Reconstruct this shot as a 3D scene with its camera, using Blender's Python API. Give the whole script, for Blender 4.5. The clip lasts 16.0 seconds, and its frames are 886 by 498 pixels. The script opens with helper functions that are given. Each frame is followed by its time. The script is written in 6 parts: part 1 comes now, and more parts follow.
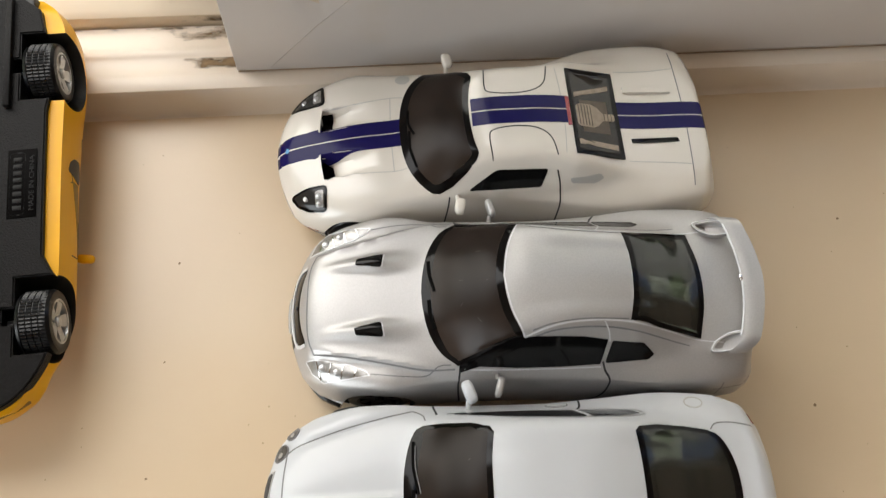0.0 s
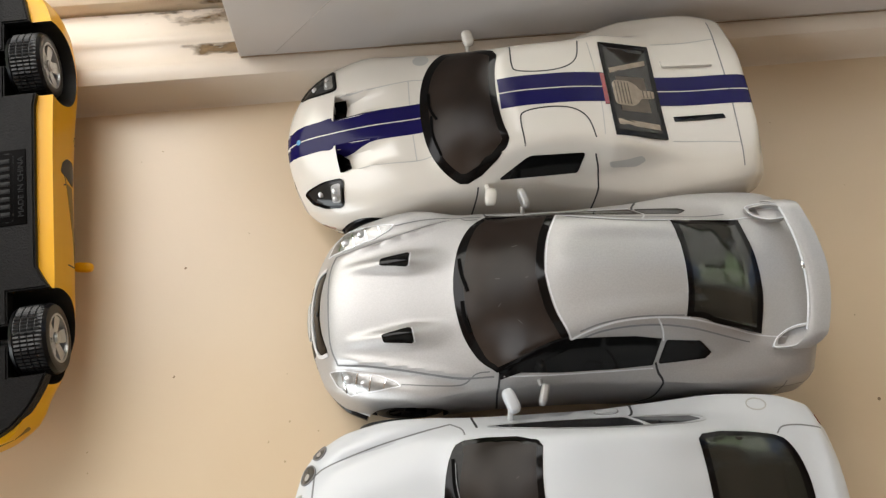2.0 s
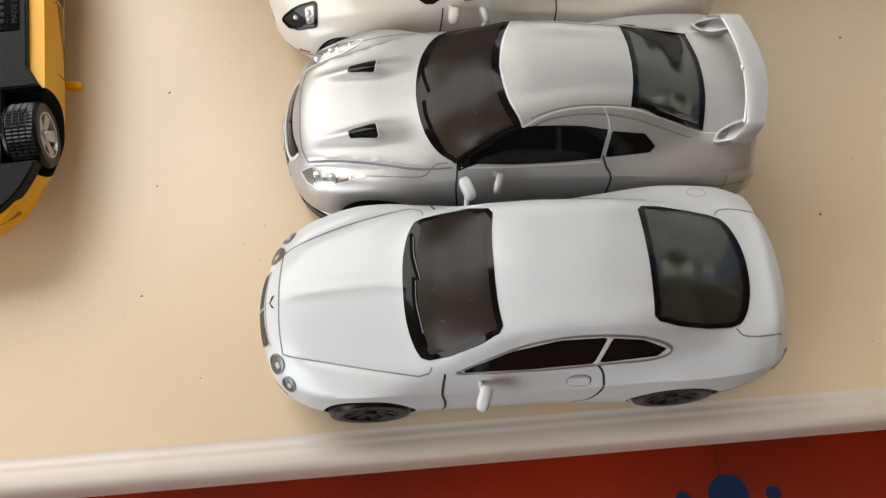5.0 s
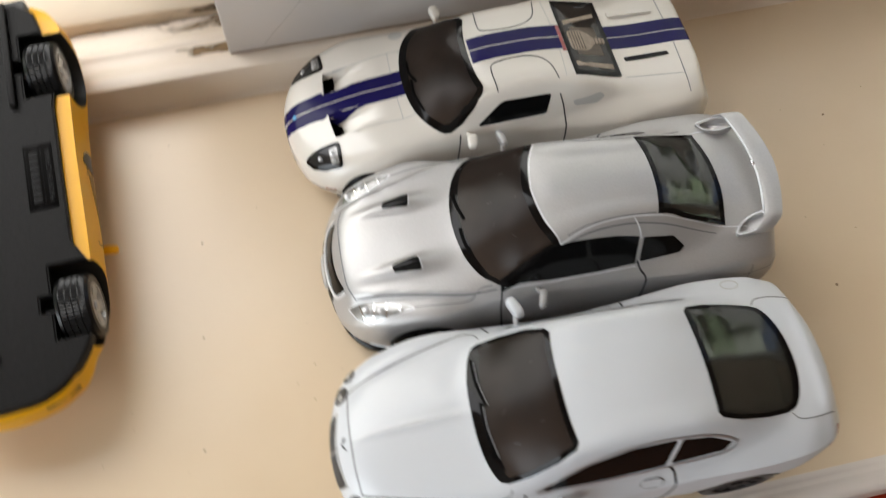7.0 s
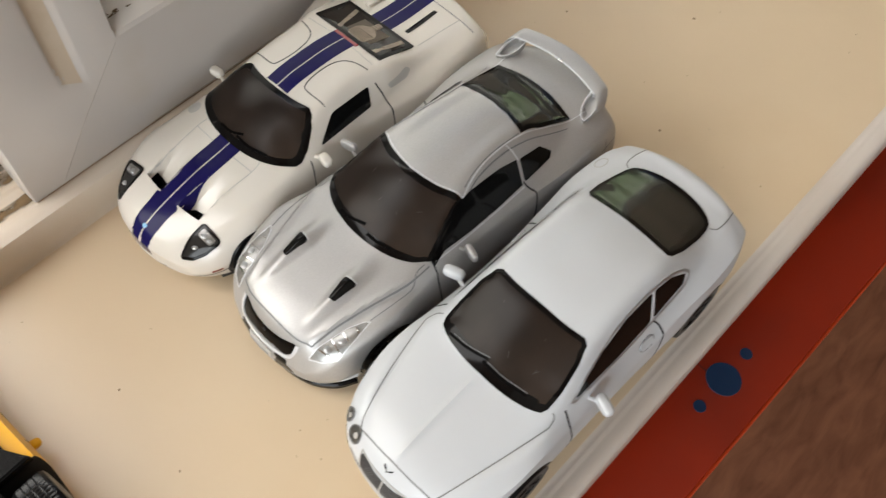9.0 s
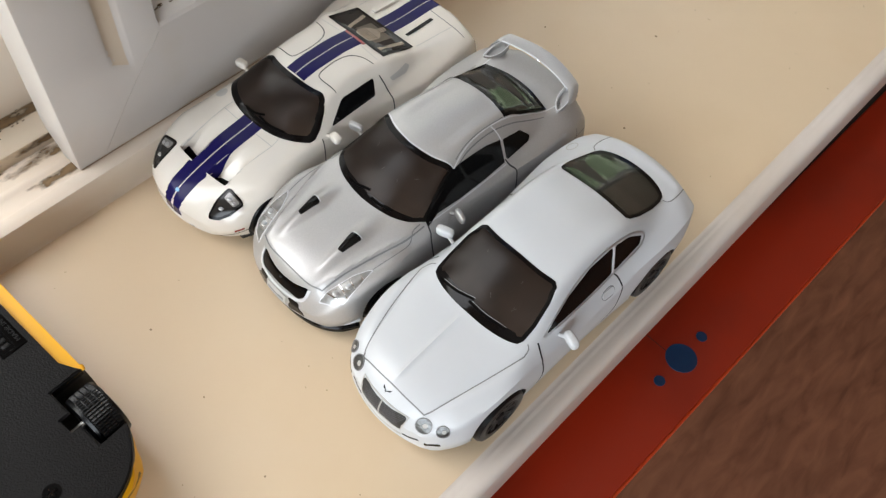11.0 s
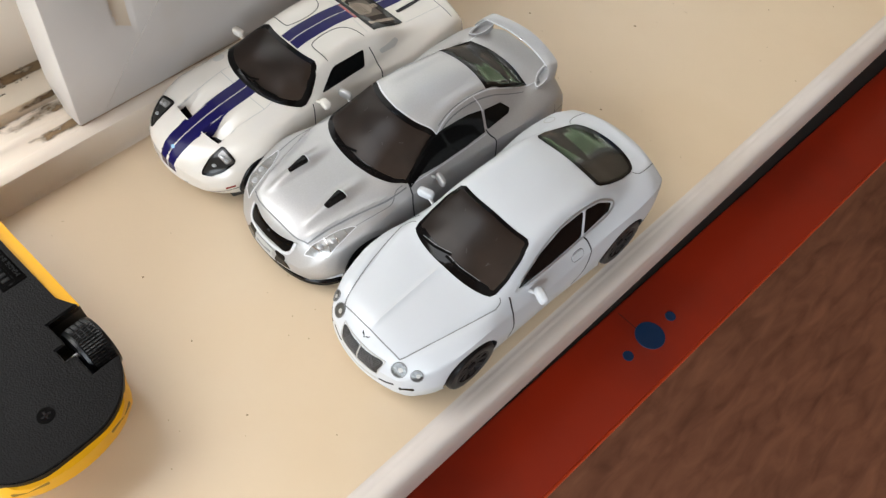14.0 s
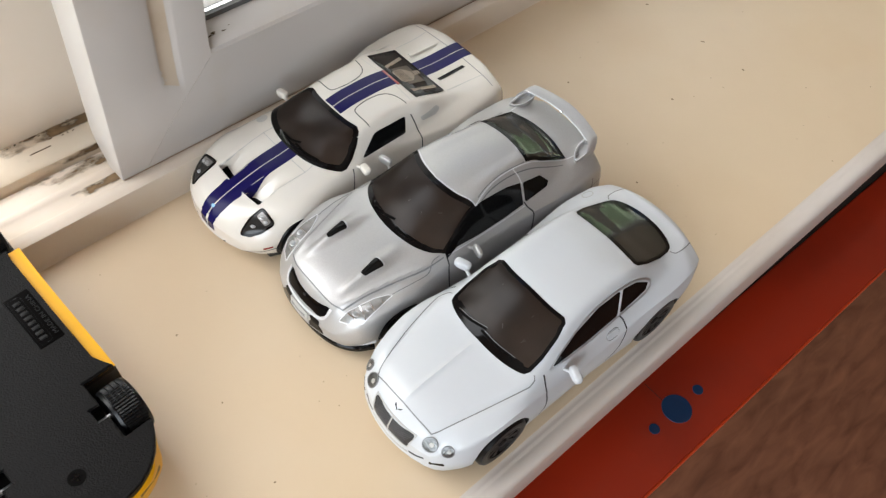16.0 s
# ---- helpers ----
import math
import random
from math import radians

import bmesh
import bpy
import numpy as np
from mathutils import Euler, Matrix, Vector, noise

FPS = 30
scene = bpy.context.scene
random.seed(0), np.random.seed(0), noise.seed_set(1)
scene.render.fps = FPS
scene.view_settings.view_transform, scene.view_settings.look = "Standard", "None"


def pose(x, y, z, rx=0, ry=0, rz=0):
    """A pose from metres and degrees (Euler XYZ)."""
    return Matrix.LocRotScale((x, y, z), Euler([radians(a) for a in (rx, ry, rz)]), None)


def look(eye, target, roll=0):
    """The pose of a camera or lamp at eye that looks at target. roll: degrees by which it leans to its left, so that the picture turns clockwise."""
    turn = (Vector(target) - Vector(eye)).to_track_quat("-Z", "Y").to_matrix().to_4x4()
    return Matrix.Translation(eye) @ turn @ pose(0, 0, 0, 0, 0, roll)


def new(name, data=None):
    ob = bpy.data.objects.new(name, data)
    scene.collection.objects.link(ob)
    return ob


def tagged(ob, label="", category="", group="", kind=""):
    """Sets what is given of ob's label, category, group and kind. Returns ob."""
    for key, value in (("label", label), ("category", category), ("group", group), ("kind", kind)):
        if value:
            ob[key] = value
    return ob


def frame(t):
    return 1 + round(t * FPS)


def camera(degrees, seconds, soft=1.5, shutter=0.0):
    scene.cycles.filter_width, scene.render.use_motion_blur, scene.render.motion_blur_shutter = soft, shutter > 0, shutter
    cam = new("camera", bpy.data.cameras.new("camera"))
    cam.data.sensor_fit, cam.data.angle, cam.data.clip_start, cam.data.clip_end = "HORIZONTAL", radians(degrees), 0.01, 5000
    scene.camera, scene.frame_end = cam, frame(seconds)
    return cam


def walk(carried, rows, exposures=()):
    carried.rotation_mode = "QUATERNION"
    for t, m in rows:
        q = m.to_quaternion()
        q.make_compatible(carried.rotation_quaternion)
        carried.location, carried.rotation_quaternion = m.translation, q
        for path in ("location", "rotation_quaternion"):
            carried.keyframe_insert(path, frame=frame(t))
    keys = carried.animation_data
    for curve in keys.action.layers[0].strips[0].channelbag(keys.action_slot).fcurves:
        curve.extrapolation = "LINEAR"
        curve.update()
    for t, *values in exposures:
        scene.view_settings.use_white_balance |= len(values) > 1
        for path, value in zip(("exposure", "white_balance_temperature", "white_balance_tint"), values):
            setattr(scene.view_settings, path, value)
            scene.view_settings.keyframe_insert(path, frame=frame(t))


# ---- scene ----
cam = camera(54.285, 16.0, soft=1.3, shutter=0.4)
PATH = [
    (0, (-0.02555, -0.01071, 0.23911), (0.04177, 0.39008, -0.67459), 5.581),
    (0.1, (-0.02615, -0.01579, 0.23719), (0.04218, 0.38808, -0.67504), 5.429),
    (0.2, (-0.02788, -0.03047, 0.23165), (0.04338, 0.38230, -0.67635), 4.988),
    (0.3, (-0.02858, -0.03640, 0.22941), (0.04386, 0.37996, -0.67688), 4.810),
    (0.4, (-0.02886, -0.03880, 0.22850), (0.04406, 0.37902, -0.67710), 4.738),
    (0.5, (-0.02888, -0.03894, 0.22845), (0.04407, 0.37896, -0.67711), 4.734),
    (1, (-0.03515, -0.03298, 0.23532), (0.03819, 0.38169, -0.67170), 4.481),
    (1.5, (-0.03647, -0.01129, 0.21985), (0.02435, 0.38821, -0.69486), 2.709),
    (2, (-0.03284, 0.00094, 0.22198), (0.03843, 0.38326, -0.69930), 4.616),
    (2.5, (-0.03455, -0.00242, 0.22058), (0.05839, 0.37868, -0.69927), 6.324),
    (3, (-0.03595, -0.00421, 0.22302), (0.05743, 0.38284, -0.69430), 6.723),
    (3.5, (-0.03284, -0.00920, 0.22418), (0.05192, 0.38252, -0.69199), 6.060),
    (4, (-0.03172, -0.02799, 0.21930), (0.04768, 0.35070, -0.70281), 5.769),
    (4.2, (-0.02880, -0.03684, 0.21534), (0.04081, 0.33846, -0.70894), 4.468),
    (6.5, (-0.02640, -0.05564, 0.22745), (0.03254, 0.34337, -0.68760), 4.140),
    (7, (-0.04838, -0.03696, 0.23031), (0.07389, 0.40171, -0.65998), 2.496),
    (7.5, (-0.08263, -0.02006, 0.21182), (0.16159, 0.41994, -0.65233), 0.494),
    (8, (-0.10903, -0.01116, 0.21696), (0.26193, 0.37056, -0.62961), 2.190),
    (8.5, (-0.11047, -0.02112, 0.21784), (0.26553, 0.32630, -0.64118), -0.044),
    (9, (-0.09606, -0.02847, 0.22748), (0.29957, 0.30571, -0.62797), 3.079),
    (9.2, (-0.09489, -0.03217, 0.22906), (0.30573, 0.29020, -0.62860), 5.360),
    (11.3, (-0.13459, -0.05456, 0.25131), (0.31588, 0.30269, -0.56688), 5.836),
    (11.5, (-0.13564, -0.05319, 0.25365), (0.31673, 0.30920, -0.56123), 5.992),
    (12, (-0.13642, -0.04643, 0.24596), (0.31149, 0.31018, -0.57393), 6.822),
    (12.5, (-0.13994, -0.05009, 0.25273), (0.31613, 0.28733, -0.57077), 9.283),
    (13, (-0.13866, -0.05811, 0.25500), (0.33279, 0.26517, -0.56550), 11.459),
    (13.5, (-0.13775, -0.06304, 0.25331), (0.33317, 0.26457, -0.56578), 11.032),
    (14, (-0.14496, -0.07073, 0.25033), (0.31688, 0.27304, -0.56731), 9.148),
    (14.5, (-0.14290, -0.06990, 0.25358), (0.31376, 0.30887, -0.55140), 6.418),
    (15, (-0.14115, -0.06730, 0.24749), (0.32244, 0.32060, -0.54914), 7.590),
    (15.5, (-0.13713, -0.06255, 0.25072), (0.33167, 0.32171, -0.54463), 9.039),
    (16, (-0.14453, -0.05918, 0.25568), (0.32972, 0.32404, -0.53693), 9.853),
]
walk(cam, [(t, look(eye, target, roll)) for t, eye, target, roll in PATH], ((0, 1.03, 6750, 10), (0.5, 1.0, 6750, 10), (1.5, 1.05, 6720, 10), (3.0, 1.03, 6720, 10), (6.5, 1.06, 6720, 10), (7.0, 1.04, 6550, 10), (7.5, 0.98, 6750, 10), (8.0, 0.98, 6600, 10), (8.5, 1.04, 6550, 10), (9, 1.09, 6750, 10), (11.5, 1.15, 6350, 10), (12, 1.15, 6350, 10), (13, 1.2, 6350, 10), (15, 1.25, 6350, 10), (16, 1.24, 6350, 10)))

# ---- world, light, exposure ----
world = bpy.data.worlds.new("world")
scene.world = world
world.use_nodes = True
sky = world.node_tree.nodes.new("ShaderNodeTexSky")
sky.sky_type, sky.sun_disc = "NISHITA", False
sky.sun_elevation, sky.sun_rotation = radians(48), radians(153)
back = world.node_tree.nodes["Background"]
back.inputs["Strength"].default_value = 0.15
world.node_tree.links.new(sky.outputs["Color"], back.inputs["Color"])


def lamp(name, kind, m, **values):
    data = bpy.data.lights.new(name, kind)
    ob = new(name, data)
    ob.matrix_world = m
    if "energy" in values:
        data.energy = values["energy"]
    if "color" in values:
        data.color = values["color"]
    if "size" in values:
        data.shape, data.size, data.size_y = "RECTANGLE", *values["size"]
    if "spread" in values:
        data.spread = values["spread"]
    if "angle" in values:
        data.angle = values["angle"]
    return ob


lamp("sun", "SUN", look((1.0, -2.0, 2.5), (0, 0, 0)), energy=5.0, color=(1.0, 0.95, 0.86), angle=radians(0.6))
lamp("window_daylight", "AREA", look((-0.48, 0.42, 0.50), (-0.40, -0.06, 0.02)), energy=2.98, color=(1.0, 0.98, 0.95), size=(0.84, 0.56), spread=radians(150))
lamp("pane_daylight", "AREA", look((0.42, 0.42, 0.34), (0.30, -0.5, 0.10)), energy=0.62, color=(1.0, 0.99, 0.97), size=(0.9, 0.36), spread=radians(150))
# Added fill light for the room, set in an unseen side window.
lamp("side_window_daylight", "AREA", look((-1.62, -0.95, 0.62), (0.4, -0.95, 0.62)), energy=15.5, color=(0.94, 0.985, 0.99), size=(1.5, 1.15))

# ---- materials ----


def mat(name, color, rough=0.5, metal=0.0, coat=0.0, vary=0.08, scale=300.0, bump=0.0, bump_scale=900.0, tint=None, tint_scale=25.0, tint_range=(0.45, 0.7), **extra):
    """A principled material with two scales of noise in the colour and a fine relief."""
    m = bpy.data.materials.new(name)
    m.use_nodes = True
    nt, nodes = m.node_tree, m.node_tree.nodes
    b = nodes["Principled BSDF"]
    b.inputs["Roughness"].default_value, b.inputs["Metallic"].default_value = rough, metal
    b.inputs["Coat Weight"].default_value, b.inputs["Coat Roughness"].default_value = coat, 0.04
    for key, value in extra.items():
        b.inputs[key.replace("_", " ")].default_value = value
    co = nodes.new("ShaderNodeTexCoord").outputs["Object"]

    def tex(s, detail=4.0):
        n = nodes.new("ShaderNodeTexNoise")
        n.inputs["Scale"].default_value, n.inputs["Detail"].default_value = s, detail
        nt.links.new(co, n.inputs["Vector"])
        return n.outputs["Fac"]

    def mix(fac, a, c):
        n = nodes.new("ShaderNodeMix")
        n.data_type = "RGBA"
        nt.links.new(fac, n.inputs[0])
        for socket, v in ((n.inputs[6], a), (n.inputs[7], c)):
            if hasattr(v, "links"):
                nt.links.new(v, socket)
            else:
                socket.default_value = (*v, 1)
        return n.outputs[2]

    dark = tuple(c * (1 - vary) for c in color)
    light = tuple(min(1, c * (1 + vary)) for c in color)
    out = mix(tex(scale), dark, light)
    if tint:
        ramp = nodes.new("ShaderNodeMapRange")
        ramp.inputs[1].default_value, ramp.inputs[2].default_value = tint_range
        nt.links.new(tex(tint_scale, 6.0), ramp.inputs[0])
        out = mix(ramp.outputs[0], out, tint)
    nt.links.new(out, b.inputs["Base Color"])
    if bump:
        n = nodes.new("ShaderNodeBump")
        n.inputs["Strength"].default_value, n.inputs["Distance"].default_value = bump, 0.0003
        nt.links.new(tex(bump_scale, 3.0), n.inputs["Height"])
        nt.links.new(n.outputs["Normal"], b.inputs["Normal"])
    return m


PEARL = mat("pearl_white_paint", (0.56, 0.575, 0.60), 0.38, coat=0.32, vary=0.02, scale=60)
CREAM_PAINT = mat("ivory_white_paint", (0.665, 0.622, 0.562), 0.24, coat=0.5, vary=0.025, scale=80)
SILVER = mat("silver_metallic_paint", (0.465, 0.455, 0.45), 0.47, metal=0.62, coat=0.2, vary=0.12, scale=2600)
YELLOW = mat("yellow_paint", (0.80, 0.40, 0.004), 0.38, Specular_IOR_Level=0.3, coat=0.06, vary=0.05, scale=90)
BLUE = mat("navy_stripe_paint", (0.009, 0.007, 0.066), 0.18, Specular_IOR_Level=0.14, vary=0.10, scale=200)
BLACK = mat("gloss_black_plastic", (0.0035, 0.003, 0.003), 0.1, Specular_IOR_Level=0.16, vary=0.2)
MATT = mat("matt_black_plastic", (0.018, 0.017, 0.017), 0.5, vary=0.3, bump=0.2)
BASE = mat("grained_black_plastic", (0.0062, 0.0056, 0.0055), 0.42, Specular_IOR_Level=0.10, vary=0.6, scale=900, bump=0.55, bump_scale=1900)
SMOOTHBASE = mat("smooth_black_plastic", (0.002, 0.0017, 0.0016), 0.5, Specular_IOR_Level=0.03, vary=0.3, scale=700)
RELIEF = mat("raised_black_plastic", (0.0085, 0.008, 0.008), 0.5, Specular_IOR_Level=0.16, vary=0.3, scale=700)
RUBBER = mat("tyre_rubber", (0.003, 0.003, 0.0036), 0.30, Specular_IOR_Level=0.28, vary=0.25, scale=900)
# Dark tint; its brown patches stand in for the room's reflection.
GLASS = mat("tinted_glazing_reflection", (0.014, 0.0092, 0.007), 0.28, Specular_IOR_Level=0.17, vary=0.3, scale=45, tint=(0.042, 0.0285, 0.0215), tint_scale=22, tint_range=(0.42, 0.7))
SIDEGLASS = mat("black_side_glazing", (0.004, 0.004, 0.004), 0.1, IOR=1.28, vary=0.2)
REARGLASS = mat("smoked_glazing", (0.014, 0.0145, 0.012), 0.10, Specular_IOR_Level=0.5, vary=0.3, scale=40)
BAYGLASS = mat("smoked_engine_pane", (0.012, 0.0085, 0.0062), 0.08, Specular_IOR_Level=0.4, vary=0.3, scale=60)
# Bright trim and worn edges, and strips that stand in for highlights.
EDGE = mat("bright_edge_and_highlight", (0.68, 0.69, 0.71), 0.34, metal=0.2, coat=0.4, vary=0.12, scale=300)
LINE = mat("panel_gap", (0.19, 0.19, 0.195), 0.6, vary=0.2)
DARKLINE = mat("door_gap", (0.015, 0.015, 0.017), 0.6, vary=0.2)
BADGE = mat("pale_blue_glint", (0.10, 0.30, 0.55), 0.25, coat=0.5, vary=0.1)
CHROME = mat("bright_chrome", (0.80, 0.80, 0.80), 0.10, metal=1.0, vary=0.04)
RIM = mat("silver_rim", (0.50, 0.51, 0.52), 0.3, metal=0.8, vary=0.08)
DARKRIM = mat("dark_rim", (0.012, 0.0095, 0.0095), 0.4, Specular_IOR_Level=0.12, vary=0.25)
LAMP = mat("clear_lamp_lens", (0.30, 0.295, 0.285), 0.3, metal=0.7, coat=0.4, vary=0.6, scale=420, bump=0.4, bump_scale=420)
SMOKELAMP = mat("smoked_lamp_lens", (0.022, 0.021, 0.02), 0.1, Specular_IOR_Level=0.3, vary=0.5, scale=260)
MESHWIRE = mat("dark_grille_wire", (0.075, 0.075, 0.08), 0.5, vary=0.2)
BOWL = mat("headlight_bowl", (0.10, 0.10, 0.098), 0.3, metal=0.7, coat=0.4, vary=0.8, scale=800, bump=1.0, bump_scale=800)
SEAM = mat("faint_seam", (0.36, 0.32, 0.28), 0.6, vary=0.1)
SCUFF = mat("pale_scuff", (0.05, 0.046, 0.042), 0.6, vary=0.3)
DIRTLINE = mat("brown_dirt_line", (0.36, 0.26, 0.17), 0.8, vary=0.4, scale=120)
MARK = mat("faint_tan_mark", (0.47, 0.35, 0.22), 0.7, vary=0.15, scale=900)
DUST = mat("brown_dust", (0.27, 0.185, 0.115), 0.9, vary=0.3)
# Darkened yellow; the shade inside slots and door groove is in the colour.
RECESS = mat("shaded_yellow_recess", (0.22, 0.12, 0.006), 0.5, vary=0.2, scale=120)
TRIM = mat("pale_edge_paint", (0.655, 0.59, 0.54), 0.4, coat=0.1, vary=0.03, scale=18, tint=(0.60, 0.525, 0.46), tint_scale=14)
RED = mat("red_lens", (0.22, 0.008, 0.012), 0.2, coat=0.8, vary=0.1)
GREY = mat("grey_print", (0.42, 0.41, 0.39), 0.45, vary=0.06)
ENGINE = mat("engine_print", (0.34, 0.28, 0.22), 0.4, vary=0.5, scale=450)
BRACE = mat("brace_print", (0.10, 0.078, 0.058), 0.4, vary=0.5, scale=450)
SILL = mat("cream_sill_paint", (0.66, 0.52, 0.357), 0.34, Specular_IOR_Level=0.75, vary=0.018, scale=60, tint=(0.63, 0.475, 0.305), tint_scale=14, tint_range=(0.48, 0.82), bump=0.12, bump_scale=260)
PVC = mat("white_window_frame", (0.535, 0.497, 0.468), 0.3, vary=0.02, scale=22, tint=(0.50, 0.445, 0.38), tint_scale=26, tint_range=(0.56, 0.82))
# Lighter frame paint: the rail's extra light is put into its colour.
RAIL = mat("lightened_cream_paint", (0.74, 0.65, 0.55), 0.4, vary=0.03, scale=30, tint=(0.70, 0.585, 0.46), tint_scale=22, tint_range=(0.56, 0.82))
DIRTY = mat("grimy_window_frame", (0.70, 0.60, 0.47), 0.75, vary=0.05, scale=60, tint=(0.20, 0.13, 0.075), tint_scale=34, tint_range=(0.63, 0.78))
GRIME = mat("mould_and_grime", (0.095, 0.062, 0.034), 0.9, vary=0.5, scale=500)
YELLOWED = mat("yellowed_frame", (0.56, 0.465, 0.36), 0.55, vary=0.06, scale=40, tint=(0.48, 0.375, 0.265), tint_scale=60)
GASKET = mat("grey_gasket", (0.10, 0.10, 0.10), 0.5, vary=0.2)
REDBOARD = mat("red_painted_board", (0.365, 0.025, 0.0055), 0.36, coat=0.1, vary=0.08, scale=30, tint=(0.20, 0.016, 0.006), tint_scale=9)
# Brighter than the board: the light on its edge is in the colour.
ORANGE = mat("lit_orange_edge", (0.58, 0.06, 0.012), 0.4, vary=0.15, scale=60)
BLUEDOT = mat("blue_dot_paint", (0.004, 0.032, 0.095), 0.4, vary=0.1)
WALL = mat("brown_plaster_wall", (0.37, 0.27, 0.20), 0.85, vary=0.06, scale=6, bump=0.1)
CEIL = mat("white_ceiling", (0.75, 0.72, 0.67), 0.8, vary=0.03, scale=5)
OUTSIDE = mat("pale_concrete", (0.60, 0.58, 0.55), 0.8, vary=0.06, scale=30, bump=0.2)
LEAF = mat("green_leaves", (0.11, 0.18, 0.065), 0.5, vary=0.5, scale=6)
BARK = mat("bark", (0.12, 0.09, 0.06), 0.8, vary=0.3, scale=20)
PANE = mat("clear_glass", (1, 1, 1), 0.0, vary=0.0, Transmission_Weight=1.0, IOR=1.45)


def wood_material():
    m = bpy.data.materials.new("brown_floor_wood")
    m.use_nodes = True
    nt, nodes = m.node_tree, m.node_tree.nodes
    b = nodes["Principled BSDF"]
    b.inputs["Roughness"].default_value = 0.5
    co = nodes.new("ShaderNodeTexCoord")
    mp = nodes.new("ShaderNodeMapping")
    mp.inputs["Scale"].default_value = (16, 55, 16)
    nt.links.new(co.outputs["Object"], mp.inputs["Vector"])
    n = nodes.new("ShaderNodeTexNoise")
    n.inputs["Scale"].default_value, n.inputs["Detail"].default_value, n.inputs["Distortion"].default_value = 1.0, 6, 0.6
    nt.links.new(mp.outputs["Vector"], n.inputs["Vector"])
    r = nodes.new("ShaderNodeValToRGB")
    r.color_ramp.elements[0].position, r.color_ramp.elements[0].color = 0.28, (0.19, 0.074, 0.04, 1)
    r.color_ramp.elements[1].position, r.color_ramp.elements[1].color = 0.76, (0.40, 0.168, 0.09, 1)
    nt.links.new(n.outputs["Fac"], r.inputs["Fac"])
    nt.links.new(r.outputs["Color"], b.inputs["Base Color"])
    return m


def grime_material():
    """Brown dirt that lies as thick as its bed says."""
    m = bpy.data.materials.new("grime_film")
    m.use_nodes = True
    nt, nodes = m.node_tree, m.node_tree.nodes
    p = nodes["Principled BSDF"]
    p.inputs["Roughness"].default_value = 0.85
    co = nodes.new("ShaderNodeTexCoord")
    bed = nodes.new("ShaderNodeAttribute")
    bed.attribute_name = "dirt"
    mp = nodes.new("ShaderNodeMapping")
    mp.inputs["Scale"].default_value = (160, 300, 300)
    nt.links.new(co.outputs["Object"], mp.inputs["Vector"])
    n = nodes.new("ShaderNodeTexNoise")
    n.inputs["Scale"].default_value, n.inputs["Detail"].default_value = 1.0, 8
    nt.links.new(mp.outputs["Vector"], n.inputs["Vector"])
    add = nodes.new("ShaderNodeMath")
    nt.links.new(n.outputs["Fac"], add.inputs[0])
    nt.links.new(bed.outputs["Fac"], add.inputs[1])
    out = nodes.new("ShaderNodeMapRange")
    for i, v in enumerate((0.80, 1.10, 0.0, 0.95)):
        out.inputs[i + 1].default_value = v
    nt.links.new(add.outputs[0], out.inputs[0])
    nt.links.new(out.outputs[0], p.inputs["Alpha"])
    r = nodes.new("ShaderNodeValToRGB")
    r.color_ramp.elements[0].color, r.color_ramp.elements[1].color = (0.022, 0.014, 0.007, 1), (0.34, 0.22, 0.11, 1)
    nt.links.new(n.outputs["Fac"], r.inputs["Fac"])
    nt.links.new(r.outputs["Color"], p.inputs["Base Color"])
    return m


WOOD = wood_material()
FILM = grime_material()

# ---- mesh helpers (millimetres in, metres out) ----
from mathutils.bvhtree import BVHTree
from mathutils.geometry import delaunay_2d_cdt

MM = 0.001


def part(name, bm, material, parent=None, label="", sharp=35, smooth=True):
    """Links a bmesh as one mesh object under a thing or part."""
    me = bpy.data.meshes.new(name)
    bm.to_mesh(me)
    bm.free()
    return link(name, me, material, parent, label, sharp, smooth)


def link(name, me, material, parent=None, label="", sharp=35, smooth=True):
    for m in material if isinstance(material, (tuple, list)) else (material,):
        if m.name not in me.materials:
            me.materials.append(m)
    me.polygons.foreach_set("use_smooth", [smooth] * len(me.polygons))
    if smooth:
        me.set_sharp_from_angle(angle=radians(sharp))
    ob = new(name, me)
    if parent:
        ob.parent = parent
    return tagged(ob, label)


def box(x0, x1, y0, y1, z0, z1, bevel=0.0, segs=2):
    """A bevelled box, in millimetres."""
    bm = bmesh.new()
    bmesh.ops.create_cube(bm, size=1, matrix=Matrix.Translation(((x0 + x1) / 2 * MM, (y0 + y1) / 2 * MM, (z0 + z1) / 2 * MM)) @ Matrix.Diagonal(((x1 - x0) * MM, (y1 - y0) * MM, (z1 - z0) * MM, 1)))
    if bevel:
        bmesh.ops.bevel(bm, geom=bm.edges[:], offset=bevel * MM, segments=segs, profile=0.5, affect="EDGES")
    return bm


def prism(profile, x0, x1):
    """A profile of (y, z) in millimetres drawn out along x."""
    bm = bmesh.new()
    rows = [[bm.verts.new((x * MM, y * MM, z * MM)) for y, z in profile] for x in (x0, x1)]
    n = len(profile)
    for i in range(n):
        bm.faces.new((rows[0][i], rows[0][(i + 1) % n], rows[1][(i + 1) % n], rows[1][i]))
    bm.faces.new(rows[0][::-1])
    bm.faces.new(rows[1])
    bmesh.ops.recalc_face_normals(bm, faces=bm.faces[:])
    return bm


